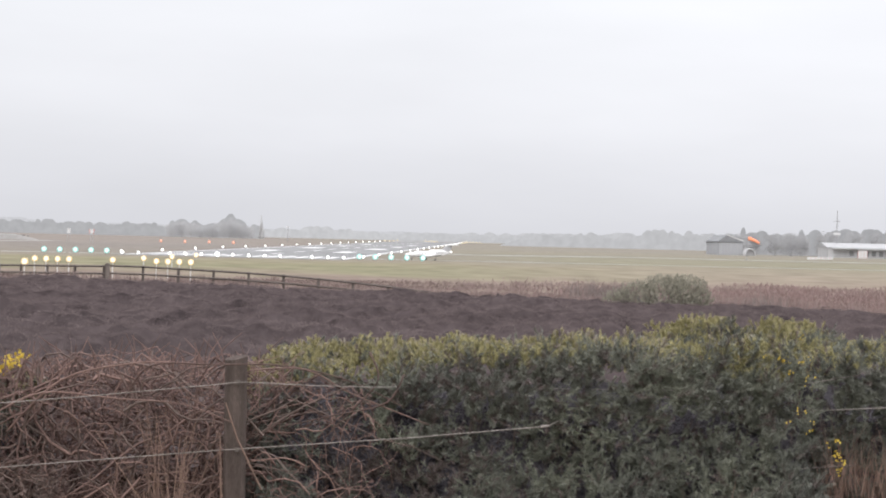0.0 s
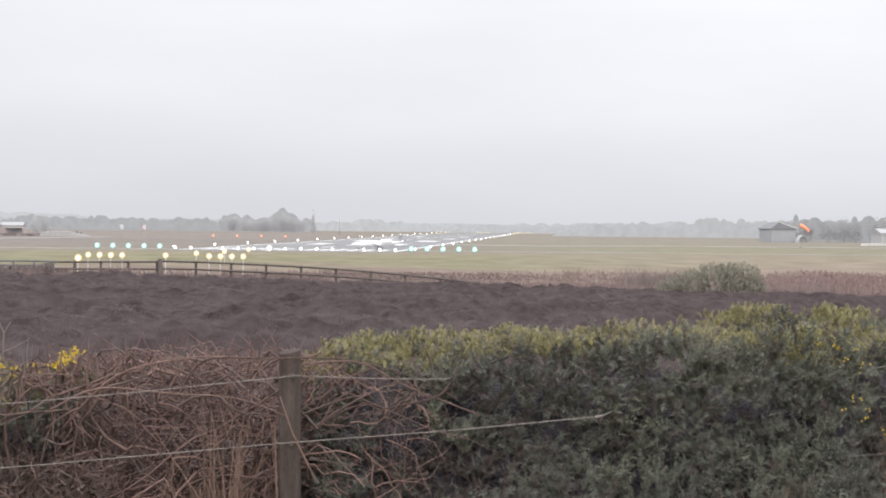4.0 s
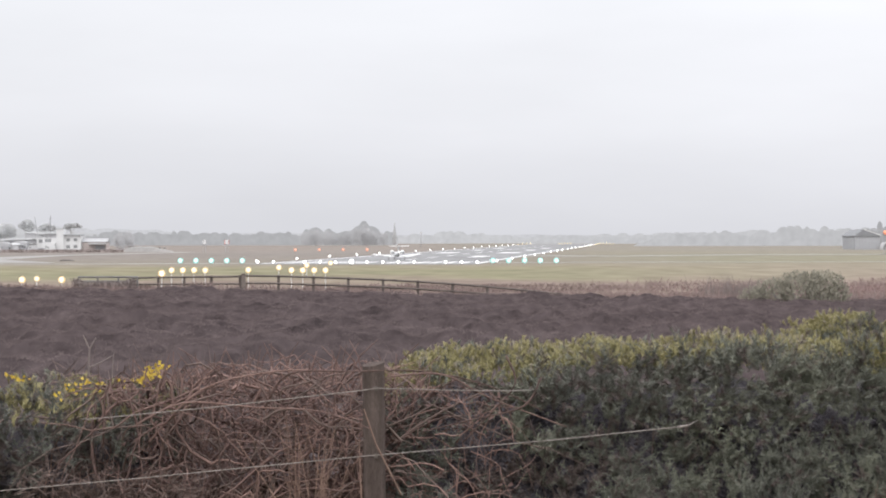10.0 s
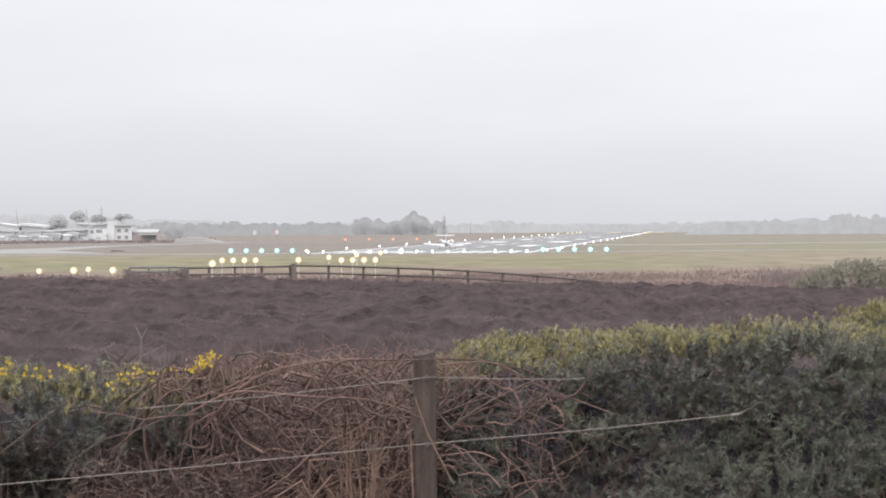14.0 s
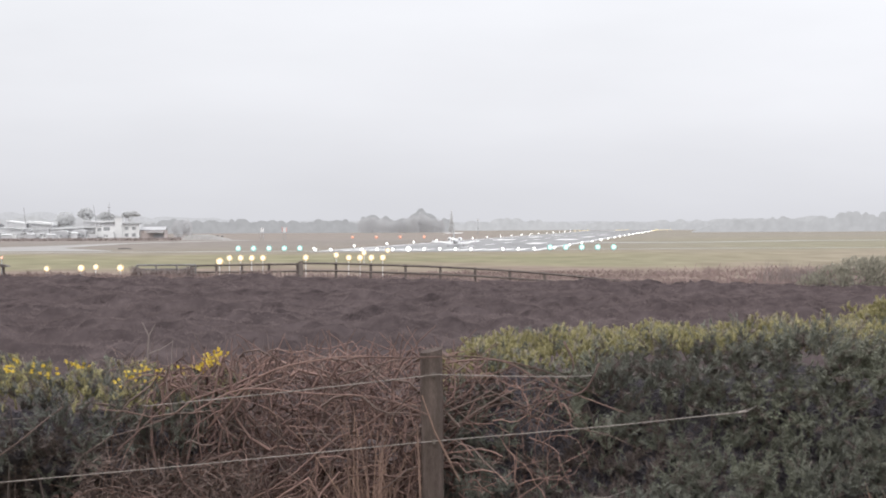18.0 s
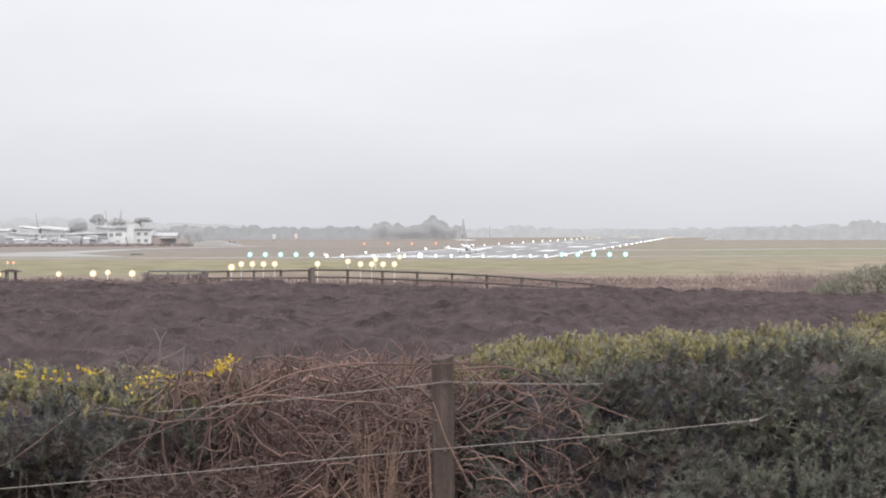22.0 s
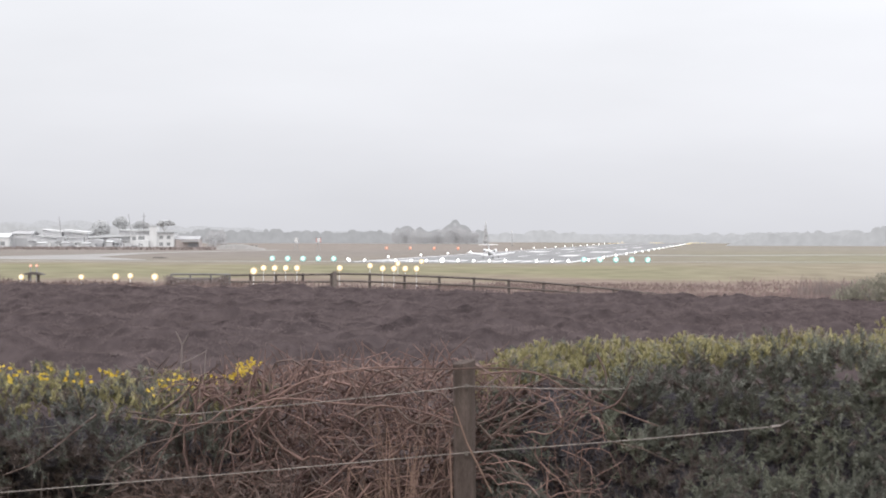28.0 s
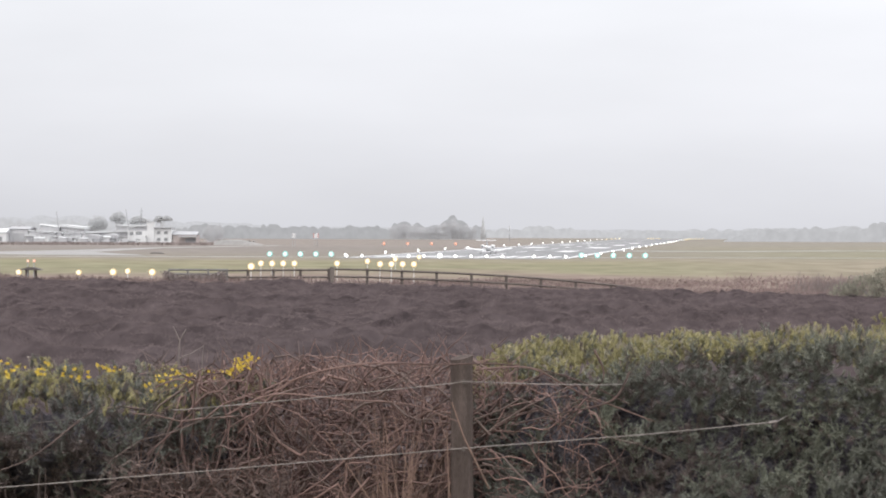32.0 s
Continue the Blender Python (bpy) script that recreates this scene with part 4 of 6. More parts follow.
    for x, w, h in ((-145.2, 7.0, 4.2), (-137.0, 5.4, 4.5)):
        barrel_shed(x, y + 1, w, h, 5.0, M_GREY, M_DARKROOF)
    for name, x0, x1, q, z0, z1, wall in (("lean_to_shed", -172.4, -167.2, -2, 3.6, 3.2, M_DARKROOF), ("low_shed", -167.8, -160.6, 1, 4.9, 4.6, M_GREY), ("lean_to_shed", -161.4, -156.2, -3, 3.0, 3.4, M_GREY),
                                          ("low_shed", -157.6, -150.2, 2, 4.4, 4.9, M_GREY), ("lean_to_shed", -152.2, -148.4, -2, 3.0, 2.7, M_GREY), ("lean_to_shed", -140.6, -136.0, -4, 2.4, 2.8, M_DARKROOF)):
        monopitch(name, x0, x1, y + q, y + q + 4, z0, z1, 0.22, "low pale shed with a thin sloping roof by the apron", wall)
    # awnings between them
    for k in range(4):
        x, w, h, q = -166 + 9.4 * k + rng.uniform(-0.6, 0.6), rng.uniform(2.6, 4.4), rng.uniform(2.2, 3.4), rng.uniform(-6, -4)
        s = empty("awning", x, y + q)
        part("canopy", prism([(-1.4, h - 0.35), (-1.4, h - 0.1), (0.2, h + 0.25), (1.4, h), (1.4, h - 0.25)], -w / 2, w / 2, "x"), (M_WROOF, M_GREY, M_GREY)[k % 3], s)
        for a in (-w / 2 + 0.1, w / 2 - 0.1):
            for b in (-1.2, 1.2):
                part("post", boxed(a - 0.06, b - 0.06, -0.05, a + 0.06, b + 0.06, h - 0.2), M_METAL, s)
        part("side_sheet", boxed(-w / 2 + 0.2, -1.1, 0.0, w / 2 - 0.2, -1.0, h - 0.45), M_GREY, s)
        tagged(s, "pale canvas awning among the airfield sheds", "awning", "awnings before the hangars")
    # the white control building
    c = empty("control_building", -121, y + 6)
    part("wall", boxed(-9.6, -5, -0.1, -1.6, 6, 5.6), M_WHITE, c)
    part("upper_floor", boxed(-6.2, -4.2, 5.6, -1.6, 5, 7.4), M_GREY, c)
    part("roof", boxed(-9.9, -5.5, 7.4, -1.7, 6.3, 7.9, 0.04), M_WROOF, c)
    for q in (-9.5, -8.0):
        part("column", boxed(q - 0.12, -5.2, 5.6, q + 0.12, -4.9, 7.4), M_WHITE, c)
    part("tower_block", boxed(-1.6, -5.3, -0.1, 1.4, 3, 9.3), M_WHITE, c)
    part("side_block", boxed(1.4, -4.6, -0.1, 8.4, 6, 6.7), M_WHITE, c)
    part("porch", boxed(-7.4, -8, -0.1, -1.8, -5.0, 3.5), M_WHITE, c)
    for x0, x1, z in ((1.45, 8.7, 6.7),):
        part("roof", boxed(x0, -5.5, z, x1, 6.3, z + 0.35, 0.04), M_DARKROOF, c)
    part("roof", boxed(-1.75, -5.5, 9.3, 1.55, 3.2, 9.5, 0.04), M_GREY, c)
    for x, z, w, h in ((3.2, 4.2, 1.5, 1.3), (6.2, 4.2, 1.5, 1.3), (3.2, 1.4, 1.5, 1.3), (6.2, 1.4, 1.5, 1.3)):
        win = part("window", boxed(x - w / 2, -4.68, z, x + w / 2, -4.58, z + h), M_GLASS, c)
        part("window_frame", boxed(x - w / 2 - 0.1, -4.72, z - 0.12, x + w / 2 + 0.1, -4.69, z), M_WHITE, win)
    for x, z, w, h in ((-5.0, 3.9, 2.6, 1.4), (-8.0, 3.7, 1.6, 1.4)):
        part("window", boxed(x - w / 2, -5.08, z, x + w / 2, -4.98, z + h), M_GLASS, c)
    part("door", boxed(-5.6, -8.08, 0, -4.2, -7.98, 2.3), M_GLASS, c)
    tagged(c, "white rendered control building in stepped flat-roofed blocks", "building")
    t, a, b = gabled("brick_store", -112.5, -102.5, y + 4, y + 16, 3.9, 5.4, M_BRICK, M_DARKROOF, "pale brick store with a dark roof and canopy")
    part("canopy", boxed(-a + 3.0, -b - 4, 3.0, a + 0.8, -b, 3.4, 0.05), M_GREY, t)
    openings(t, -b, (2.5,), 0.0, 2.5, 4.0, "store_door", M_DARKROOF)
    mast("leaning_mast", -131.5, y + 18, 14.6, -2.4, label="thin dark mast leaning above the terminal roofs")
    mast("aerial_mast", -127.6, y + 20, 15.3, 0, ((13.6, 1.8, 0.15), (12.2, 1.4, 0.15)), "thin grey aerial mast with short arms")
    mast("flag_pole", -159.2, y + 5, 13.4, -1.6, label="tall grey pole before the hangar")
    rng = np.random.default_rng(5)
    for k in range(13):
        van = bool(rng.integers(2))
        vehicle(-168 + 3.6 * k + rng.uniform(-0.6, 0.6), y - 4 + rng.uniform(-2, 3), 90 + rng.uniform(-8, 8), (M_WHITE, M_GREY, M_WHITE, M_METAL)[int(rng.integers(4))], "parked pale van by the hangars" if van else "parked pale car by the hangars", van)
    for x, z, w in ((-156, 2.6, 5.5), (-149, 2.5, 6.0), (-164, 2.6, 5.0), (-138, 2.5, 5.8)):
        s = empty("storage_container", x, y + 1.5)
        part("box", boxed(-w / 2, -1.2, 0, w / 2, 1.2, z, 0.04), M_WROOF if w > 5.6 else M_GREY, s)
        part("door", boxed(-w / 2 + 0.3, -1.25, 0.15, -w / 2 + 2.4, -1.2, z - 0.2), M_METAL, s)
        tagged(s, "pale steel storage container on the apron", "container", "containers on the apron")
    # a low pale bund across the apron's end
    bm = bmesh.new()
    rings = []
    for i in range(25):
        x = -94.5 + 22 * i / 24
        h = 2.2 * max(0.02, math.sin(math.pi * min(1, (i + 0.5) / 8) * 0.5)) * max(0.05, 1 - max(0, i - 14) / 11) + 0.15 * noise.noise(Vector((x * 0.6, 1, 0)))
        rings.append([bm.verts.new((x, 880 + q * 3, h * z - 0.05)) for q, z in ((-1.2, 0), (-0.6, 0.8), (0, 1), (0.6, 0.8), (1.2, 0))])
    for p, q in zip(rings, rings[1:]):
        for k in range(4):
            bm.faces.new((p[k], q[k], q[k + 1], p[k + 1]))
    tagged(part("gravel_bund", bm, M_CONCRETE, None), "low pale gravel bund on the grass", "bund")
    for k in range(9):
        x = -90.5 + 1.75 * k
        b = empty("gravel_heap", x, 880.4)
        bm = bmesh.new()
        bmesh.ops.create_icosphere(bm, subdivisions=2, radius=0.5)
        for v in bm.verts:
            v.co *= 1 + 0.3 * noise.noise(v.co * 2 + Vector((x, 0, 0)))
            v.co.z = v.co.z * 0.7 + 2.0 - 0.06 * k
        part("heap", bm, M_STONE if k % 2 else M_CONCRETE, b)
        tagged(b, "small grey heap on top of the gravel bund", "heap", "heaps on the bund")
    low = empty("earth_mound", -72.0, 547.5)
    bm = bmesh.new()
    bmesh.ops.create_icosphere(bm, subdivisions=3, radius=1.0)
    for v in bm.verts:
        w = 1 + 0.2 * noise.noise(v.co * 2.4)
        v.co = Vector((v.co.x * 1.85 * w, v.co.y * 1.2 * w, v.co.z * 0.34 * w + 0.04))
    smooth(part("mound", bm, M_STONE, low))
    tagged(low, "low dark earth mound lying in the airfield grass", "mound")
    for x, m, lab in ((-54.9, M_WHITE, "white marker board on posts"), (-46.7, M_WHITE, "white and red marker board on posts")):
        s = empty("marker_board", x, 800)
        part("panel", boxed(-0.62, -0.08, 3.2, 0.62, 0.08, 4.9, 0.03), m, s)
        if x == -46.7:
            for q in (-0.92, 0.64):
                part("red_panel", boxed(q, -0.08, 3.2, q + 0.28, 0.08, 4.9, 0.03), M_RED, s)
        for q in (-0.45, 0.45):
            part("post", boxed(q - 0.08, -0.06, -0.1, q + 0.08, 0.06, 3.2), M_METAL, s)
        tagged(s, lab, "sign", "marker boards beside the runway")


build_terminal()


def build_east_side():
    t, a, b = gabled("grey_hangar", 220.4, 231.2, 950, 975, 5.8, 8.9, M_SLATE, M_SLATE_ROOF, "grey-blue clad hangar with one pale verge board", "y", 0.32)
    openings(t, -b, (0,), 0.0, 4.8, 8.0, "hangar_door", M_SLATE)
    part("verge", prism([(-1.9, 8.75), (5.8, 6.1), (5.8, 6.5), (-1.9, 9.2)], -12.98, -12.9, "y"), M_WHITE, t, "white verge board")
    # arched shelter
    s = empty("arched_shelter", 232.9, 945)
    bm = bmesh.new()
    rs = []
    for y0 in (-3, 3):
        rs.append([[bm.verts.new((r * math.cos(q), y0, r * 1.35 * math.sin(q))) for q in (math.pi * k / 14 for k in range(15))] for r in (2.4, 2.05)])
    for k in range(14):
        bm.faces.new((rs[0][0][k], rs[0][0][k + 1], rs[1][0][k + 1], rs[1][0][k]))
        bm.faces.new((rs[0][1][k], rs[0][1][k + 1], rs[1][1][k + 1], rs[1][1][k]))
        bm.faces.new((rs[0][0][k], rs[0][0][k + 1], rs[0][1][k + 1], rs[0][1][k]))
    part("shell", bm, M_GREY, s)
    part("back_wall", prism([(2.05 * math.cos(q), 2.05 * 1.35 * math.sin(q)) for q in (math.pi * k / 14 for k in range(15))], -1.9, -1.7, "y"), M_DARKROOF, s)
    tagged(s, "small white arched shelter with a dark opening", "shelter")
    t, a, b = gabled("club_building", 270, 312, 950, 966, 4.3, 6.6, M_GREY, M_DARKROOF, "long low building with a broad pale grey roof", "x", 0.6)
    openings(t, -b, [-10 + 3.4 * k for k in range(9)], 0.8, 3.2, 2.0)
    part("veranda", boxed(-a + 2, -b - 3, 3.9, a - 10, -b - 0.4, 4.2, 0.05), M_WROOF, t)
    mast("radar_mast", 276.3, 958, 21.3, 0, ((16.2, 2.8, 0.25), (10.2, 3.2, 0.9), (14.0, 1.2, 0.2)), "tall grey mast with cross arms and a white platform")
    mast("runway_side_mast", 39.7, 1300, 8.9, 0, ((7.9, 1.1, 0.7), (3.0, 0.9, 0.3)), "thin distant mast with a small box at its top")
    # striped board
    s = empty("striped_board", 253.8, 843)
    part("panel", boxed(-2.0, -0.1, 0.5, 2.0, 0.1, 3.6, 0.03), M_RED, s)
    for k in range(3):
        part("stripe", boxed(-1.8 + 1.25 * k, -0.16, 0.55, -0.7 + 1.25 * k, -0.104, 3.55), M_WHITE, s)
    for q in (-1.7, 1.7):
        part("post", boxed(q - 0.08, 0.02, -0.1, q + 0.08, 0.18, 0.52), M_METAL, s)
    tagged(s, "dull red board with three white upright stripes", "sign")
    for k in range(5):
        v = empty("white_barrier", 222.5 + 3.0 * k, 806 + 4 * k, 0, 12 * (-1) ** k)
        part("rail", prism([(-0.25, 0.0), (0.25, 0.0), (0.12, 0.85), (-0.12, 0.85)], -1.35, 1.35, "x"), M_WHITE, v)
        part("stripe", boxed(-0.16, -0.3, 0.35, 0.16, -0.24, 0.7), M_RED, v)
        tagged(v, "low white road barrier on the grass", "barrier", "barriers on the grass")
    for x, w in ((171, 10), (150, 12)):
        b = empty("runway_end_board", x, 1790)
        part("panel", boxed(-w / 2, -0.1, 0.4, w / 2, 0.1, 1.6, 0.03), M_WHITE, b)
        for q in (-w / 3, w / 3):
            part("post", boxed(q - 0.1, 0.02, -0.1, q + 0.1, 0.2, 0.42), M_METAL, b)
        tagged(b, "long low white board by the far runway", "sign", "boards by the far runway")


build_east_side()


def build_windsock():
    pole = empty("windsock_mast", 171.8, 700)
    part("pole", tube(bmesh.new(), [(0, 0, -0.1), (0, 0, 7.2)], [0.09, 0.06], 8), M_METAL, pole)
    part("footing", boxed(-0.5, -0.5, -0.1, 0.5, 0.5, 0.25, 0.04), M_CONCRETE, pole)
    tagged(pole, "thin grey windsock mast standing in the grass", "mast")
    sock = empty("windsock", 171.8, 700, 7.1)
    bm = bmesh.new()
    rs = []
    for i in range(9):
        x = 0.3 + 3.9 * i / 8
        r = 0.66 - 0.028 * i
        rs.append([bm.verts.new((x, r * math.cos(q), -0.05 * i * i * 0.28 + r * math.sin(q) + 0.1)) for q in (2 * math.pi * k / 14 for k in range(14))])
    for a, b in zip(rs, rs[1:]):
        for k in range(14):
            bm.faces.new((a[k], a[(k + 1) % 14], b[(k + 1) % 14], b[k]))
    smooth(part("sleeve", bm, M_ORANGE, sock))
    part("swivel_arm", tube(bmesh.new(), [(-0.1, 0, 0.1), (0.6, 0, 0.1)], 0.05, 6), M_METAL, sock)
    part("hoop", tube(bmesh.new(), [(0.3, 0.66 * math.cos(q), 0.1 + 0.66 * math.sin(q)) for q in (2 * math.pi * k / 16 for k in range(17))], 0.04, 5, False), M_METAL, sock)
    tagged(sock, "orange fabric windsock streaming from its mast", "windsock")
    return sock


SOCK = build_windsock()


# ---- heath ----
def build_heath():
    rng = np.random.default_rng(21)
    # the springy canopy, in soft billows
    def billow(x, y):
        g = np.stack([x, y, 0 * x], 1)
        return np.clip(0.31 + 0.24 * lump(g, 0.20, 3.0) + 0.26 * lump(g, 0.50, 8.0) + 0.26 * lump(g, 1.3, 1.0) + 0.10 * lump(g, 3.4, 5.0), 0.04, 0.95)

    ys = 13 + (109 - 13) * np.linspace(0, 1, 230) ** 1.35
    ts = np.linspace(-0.27, 0.40, 240)
    gx, gy = np.meshgrid(ts, ys)
    gx = gx * gy
    rim = 108 - 0.30 * np.maximum(0, gx - 8) + 3 * np.sin(gx * 0.9) + 2 * np.sin(gx * 2.3 + 1)
    gz = height(gx, gy) + np.where(gy < rim, billow(gx.ravel(), gy.ravel()).reshape(gx.shape) - 0.01, -0.1)
    w = len(ts)
    me = bpy.data.meshes.new("heather_canopy")
    me.from_pydata(np.stack([gx, gy, gz], -1).reshape(-1, 3).tolist(), [], [(j * w + i, j * w + i + 1, (j + 1) * w + i + 1, (j + 1) * w + i) for j in range(len(ys) - 1) for i in range(w - 1)])
    tagged(smooth(obj("heather_canopy", me, M_HEATHER_WOOD)), "dense brown winter heather in soft billows", "heather", kind="stuff")
    # clumps, closer together near the hedge
    n = 24000
    y = 14 + (118 - 14) * rng.uniform(0, 1, n) ** 1.25
    x = y * rng.uniform(-0.27, 0.40, n) + rng.uniform(-1, 1, n)
    edge = 109 - 0.30 * np.maximum(0, x - 8) + 3 * np.sin(x * 0.9) + 2 * np.sin(x * 2.3 + 1)
    keep = y < edge
    x, y = x[keep], y[keep]
    n = len(x)
    g = np.stack([x, y, height(x, y)], 1)
    m = 46
    reach = rng.uniform(0.4, 0.85, n)
    q = rng.normal(size=(n, m, 2)) * reach[:, None, None] * 0.6
    base = np.zeros((n, m, 3))
    base[..., 0], base[..., 1] = x[:, None] + q[..., 0], y[:, None] + q[..., 1]
    base[..., 2] = height(base[..., 0], base[..., 1]) + billow(base[..., 0].ravel(), base[..., 1].ravel()).reshape(n, m) + rng.uniform(-0.025, 0.006, (n, m))
    d = unit(rng, n * m)
    d[:, 2] = np.abs(d[:, 2]) * 0.40 + 0.14
    # leaned away from the camera, to fit its view: only lit upper sides show
    d[:, 1] = np.abs(d[:, 1]) * 0.8 + 0.35
    d = norm(d)
    ln = (0.030 + 0.0005 * np.repeat(y, m)) * rng.uniform(0.6, 1.5, n * m)
    wd = (0.008 + 0.00028 * np.repeat(y, m)) * rng.uniform(0.7, 1.3, n * m)
    tagged(obj("heather", tri_mesh("heather", flat_blades(base.reshape(-1, 3), d, ln, wd)), M_HEATHER), "dense brown winter heather over the sloping heath", "heather", kind="stuff")
    # dead grass and bracken below the heath
    n = 11000
    y = 112 + 245 * rng.uniform(0, 1, n) ** 1.2
    x = y * rng.uniform(-0.27, 0.40, n)
    thin = rng.uniform(0, 1, n) < np.clip(0.5 + (x + 5) * 0.02, 0.15, 1)
    x, y = x[thin], y[thin]
    n, m = len(x), 16
    base = np.zeros((n, m, 3))
    base[..., 0], base[..., 1] = x[:, None] + rng.normal(size=(n, m)) * 0.6, y[:, None] + rng.normal(size=(n, m)) * 0.6
    base[..., 2] = height(base[..., 0], base[..., 1]) - 0.02
    d = norm(unit(rng, n * m) * 0.45 + np.array([0, 0, 1.0]))
    tuft = 0.35 + 0.35 * np.clip(lump(np.stack([x, y, y * 0], 1), 0.07), -0.5, 1) + 0.1
    ln = np.repeat(tuft, m) * rng.uniform(0.6, 1.5, n * m)
    tagged(obj("rough_grass", tri_mesh("rough_grass", blades(rng, base.reshape(-1, 3), d, ln, rng.uniform(0.05, 0.13, n * m))), M_ROUGH), "pinkish brown dead grass and bracken below the heath", "rough grass", kind="stuff")
    # rushes along the far side of the dip, thinning out eastwards
    n = 11000
    y = rng.uniform(318, 352, n)
    x = rng.uniform(-8, 62, n)
    k = (lump(np.stack([x * 0.35, y, 0 * x], 1), 0.16, 4.0) > -0.15) & (rng.uniform(0, 1, n) > (x - 5) / 55)
    x, y = x[k], y[k]
    n = len(x)
    base = np.stack([x, y, height(x, y) - 0.03], 1)
    tagged(obj("rush_tufts", tri_mesh("rush_tufts", blades(rng, base, norm(unit(rng, n) * 0.5 + np.array([0, 0, 1.0])), rng.uniform(0.15, 0.42, n), rng.uniform(0.15, 0.4, n))), M_RUSH), "brown rushes along the edge of the airfield grass", "rushes", kind="stuff")
    # reddish bracken and bog myrtle fill the eastern part of the dip
    n = 42000
    y = rng.uniform(150, 372, n)
    x = y * rng.uniform(0.10, 0.40, n)
    patch = lump(np.stack([x, y * 0.5, 0 * x], 1), 0.07, 6.0)
    k = (rng.uniform(0, 1, n) < np.clip((x / y - 0.13) * 9, 0.05, 1)) & (y < 362 + 45 * patch + 20 * rng.uniform(-1, 1, n))
    x, y, patch = x[k], y[k], patch[k]
    n = len(x)
    base = np.stack([x, y, height(x, y) - 0.03], 1)
    ln = (0.55 + 0.4 * np.clip(patch, -0.6, 1)) * rng.uniform(0.5, 1.3, n)
    tagged(obj("bracken", tri_mesh("bracken", blades(rng, base, norm(unit(rng, n) * 0.5 + np.array([0, 0, 1.0])), ln, rng.uniform(0.10, 0.30, n))), M_BRACKEN), "reddish brown dead bracken filling the dip below the heath", "bracken", kind="stuff")
    # low scrub along the western rim, before the approach lights
    n = 15000
    x, y = rng.uniform(-36, -10, n), 122 + rng.uniform(0, 16, n)
    rise = np.clip(lump(np.stack([x, y * 0.4, 0 * x], 1), 0.35, 2.0), -0.4, 0.8)
    base = np.stack([x, y, height(x, y) + (0.38 + 0.5 * rise) * rng.uniform(0, 1, n)], 1)
    tagged(obj("scrub", tri_mesh("scrub", blades(rng, base, norm(unit(rng, n) * 0.7 + np.array([0, 0, 1.0])), rng.uniform(0.1, 0.35, n), rng.uniform(0.04, 0.12, n))), M_RUSH), "low brown scrub along the rim of the heath", "scrub", kind="stuff")
    # a low brown bank before the terminal
    n = 9000
    x, y = rng.uniform(-235, -92, n), rng.uniform(850, 876, n)
    tagged(obj("grass_bank", tri_mesh("grass_bank", blades(rng, np.stack([x, y, 0 * x - 0.02], 1), norm(unit(rng, n) * 0.5 + np.array([0, 0, 1.0])), rng.uniform(0.5, 1.5, n), rng.uniform(0.4, 0.9, n))), M_BANK), "low bank of brown dead grass before the terminal", "rough grass", kind="stuff")
    n = 4600
    x, y = rng.uniform(-16.1, -12.6, n), rng.uniform(124.2, 126.6, n)
    reach = 0.85 + 0.35 * lump(np.stack([x, y * 0, 0 * x], 1), 0.9, 3.0)
    base = np.stack([x, y, height(x, y) - 0.14 + reach * rng.uniform(0, 1, n)], 1)
    tagged(obj("scrub", tri_mesh("scrub", blades(rng, base, norm(unit(rng, n) * 0.8 + np.array([0, 0, 0.8])), rng.uniform(0.08, 0.28, n), rng.uniform(0.03, 0.08, n))), M_SAPLING), "dark scrub grown over the field gate", "scrub", kind="stuff")
    # stands of taller bare saplings
    for cx, cy, n, wide, tall in ((26.6, 150, 800, 1.2, 1.3), (38.5, 152, 700, 1.3, 1.0), (33.5, 151, 500, 1.0, 0.9)):
        x, y = cx + rng.normal(size=n) * wide, cy + rng.normal(size=n) * 2.5
        base = np.stack([x, y, height(x, y) + rng.uniform(0, 1.0, n) * tall], 1)
        ob = obj("sapling_thicket", tri_mesh("sapling_thicket", blades(rng, base, norm(unit(rng, n) * 0.35 + np.array([0, 0, 1.0])), rng.uniform(0.5, 1.2, n) * tall, np.full(n, 0.05))), M_SAPLING)
        tagged(ob, "bare reddish saplings standing in dead bracken", "saplings", kind="stuff")
    # the gorse bush on the heath
    bush = empty("gorse_bush", 20.6, 100)
    z0 = float(height(20.6, 100))
    lob = [(0, 0, z0 + 0.9, 1.3, 0.9), (-1.2, 0.2, z0 + 0.75, 1.0, 0.75), (-2.1, 0, z0 + 0.55, 0.8, 0.55), (1.2, 0.1, z0 + 1.0, 0.95, 0.8), (0.5, -0.2, z0 + 1.25, 0.7, 0.55), (1.8, 0, z0 + 0.7, 0.6, 0.6)]
    obj("foliage", tri_mesh("foliage", crown_tris(rng, lob, 4200, 0.095)), M_BUSH, bush)
    shoots = np.array([(rng.uniform(-2.3, 2.1), rng.uniform(-0.5, 0.5), 0) for _ in range(70)])
    shoots[:, 2] = z0 + 1.35 - 0.10 * (shoots[:, 0] - 0.7) ** 2
    obj("upright_shoots", tri_mesh("upright_shoots", sprigs(rng, shoots, norm(unit(rng, 70) * 0.3 + np.array([0, 0, 1.0])), rng.uniform(0.25, 0.6, 70), 14, 0.14, 0.05)), M_BUSH, bush)
    bm = bmesh.new()
    for k in range(6):
        tube(bm, [(0.1 * k - 0.2, 0, z0 - 0.1), (0.5 * k - 1.3, 0.1, z0 + 0.8)], [0.07, 0.03], 5)
    part("stem", bm, M_BARK, bush)
    tagged(bush, "rounded olive gorse bush standing in the heather", "bush")
    # a small dark shelter under the obstruction lamp
    hut = empty("open_shelter", -49.7, 262.6)
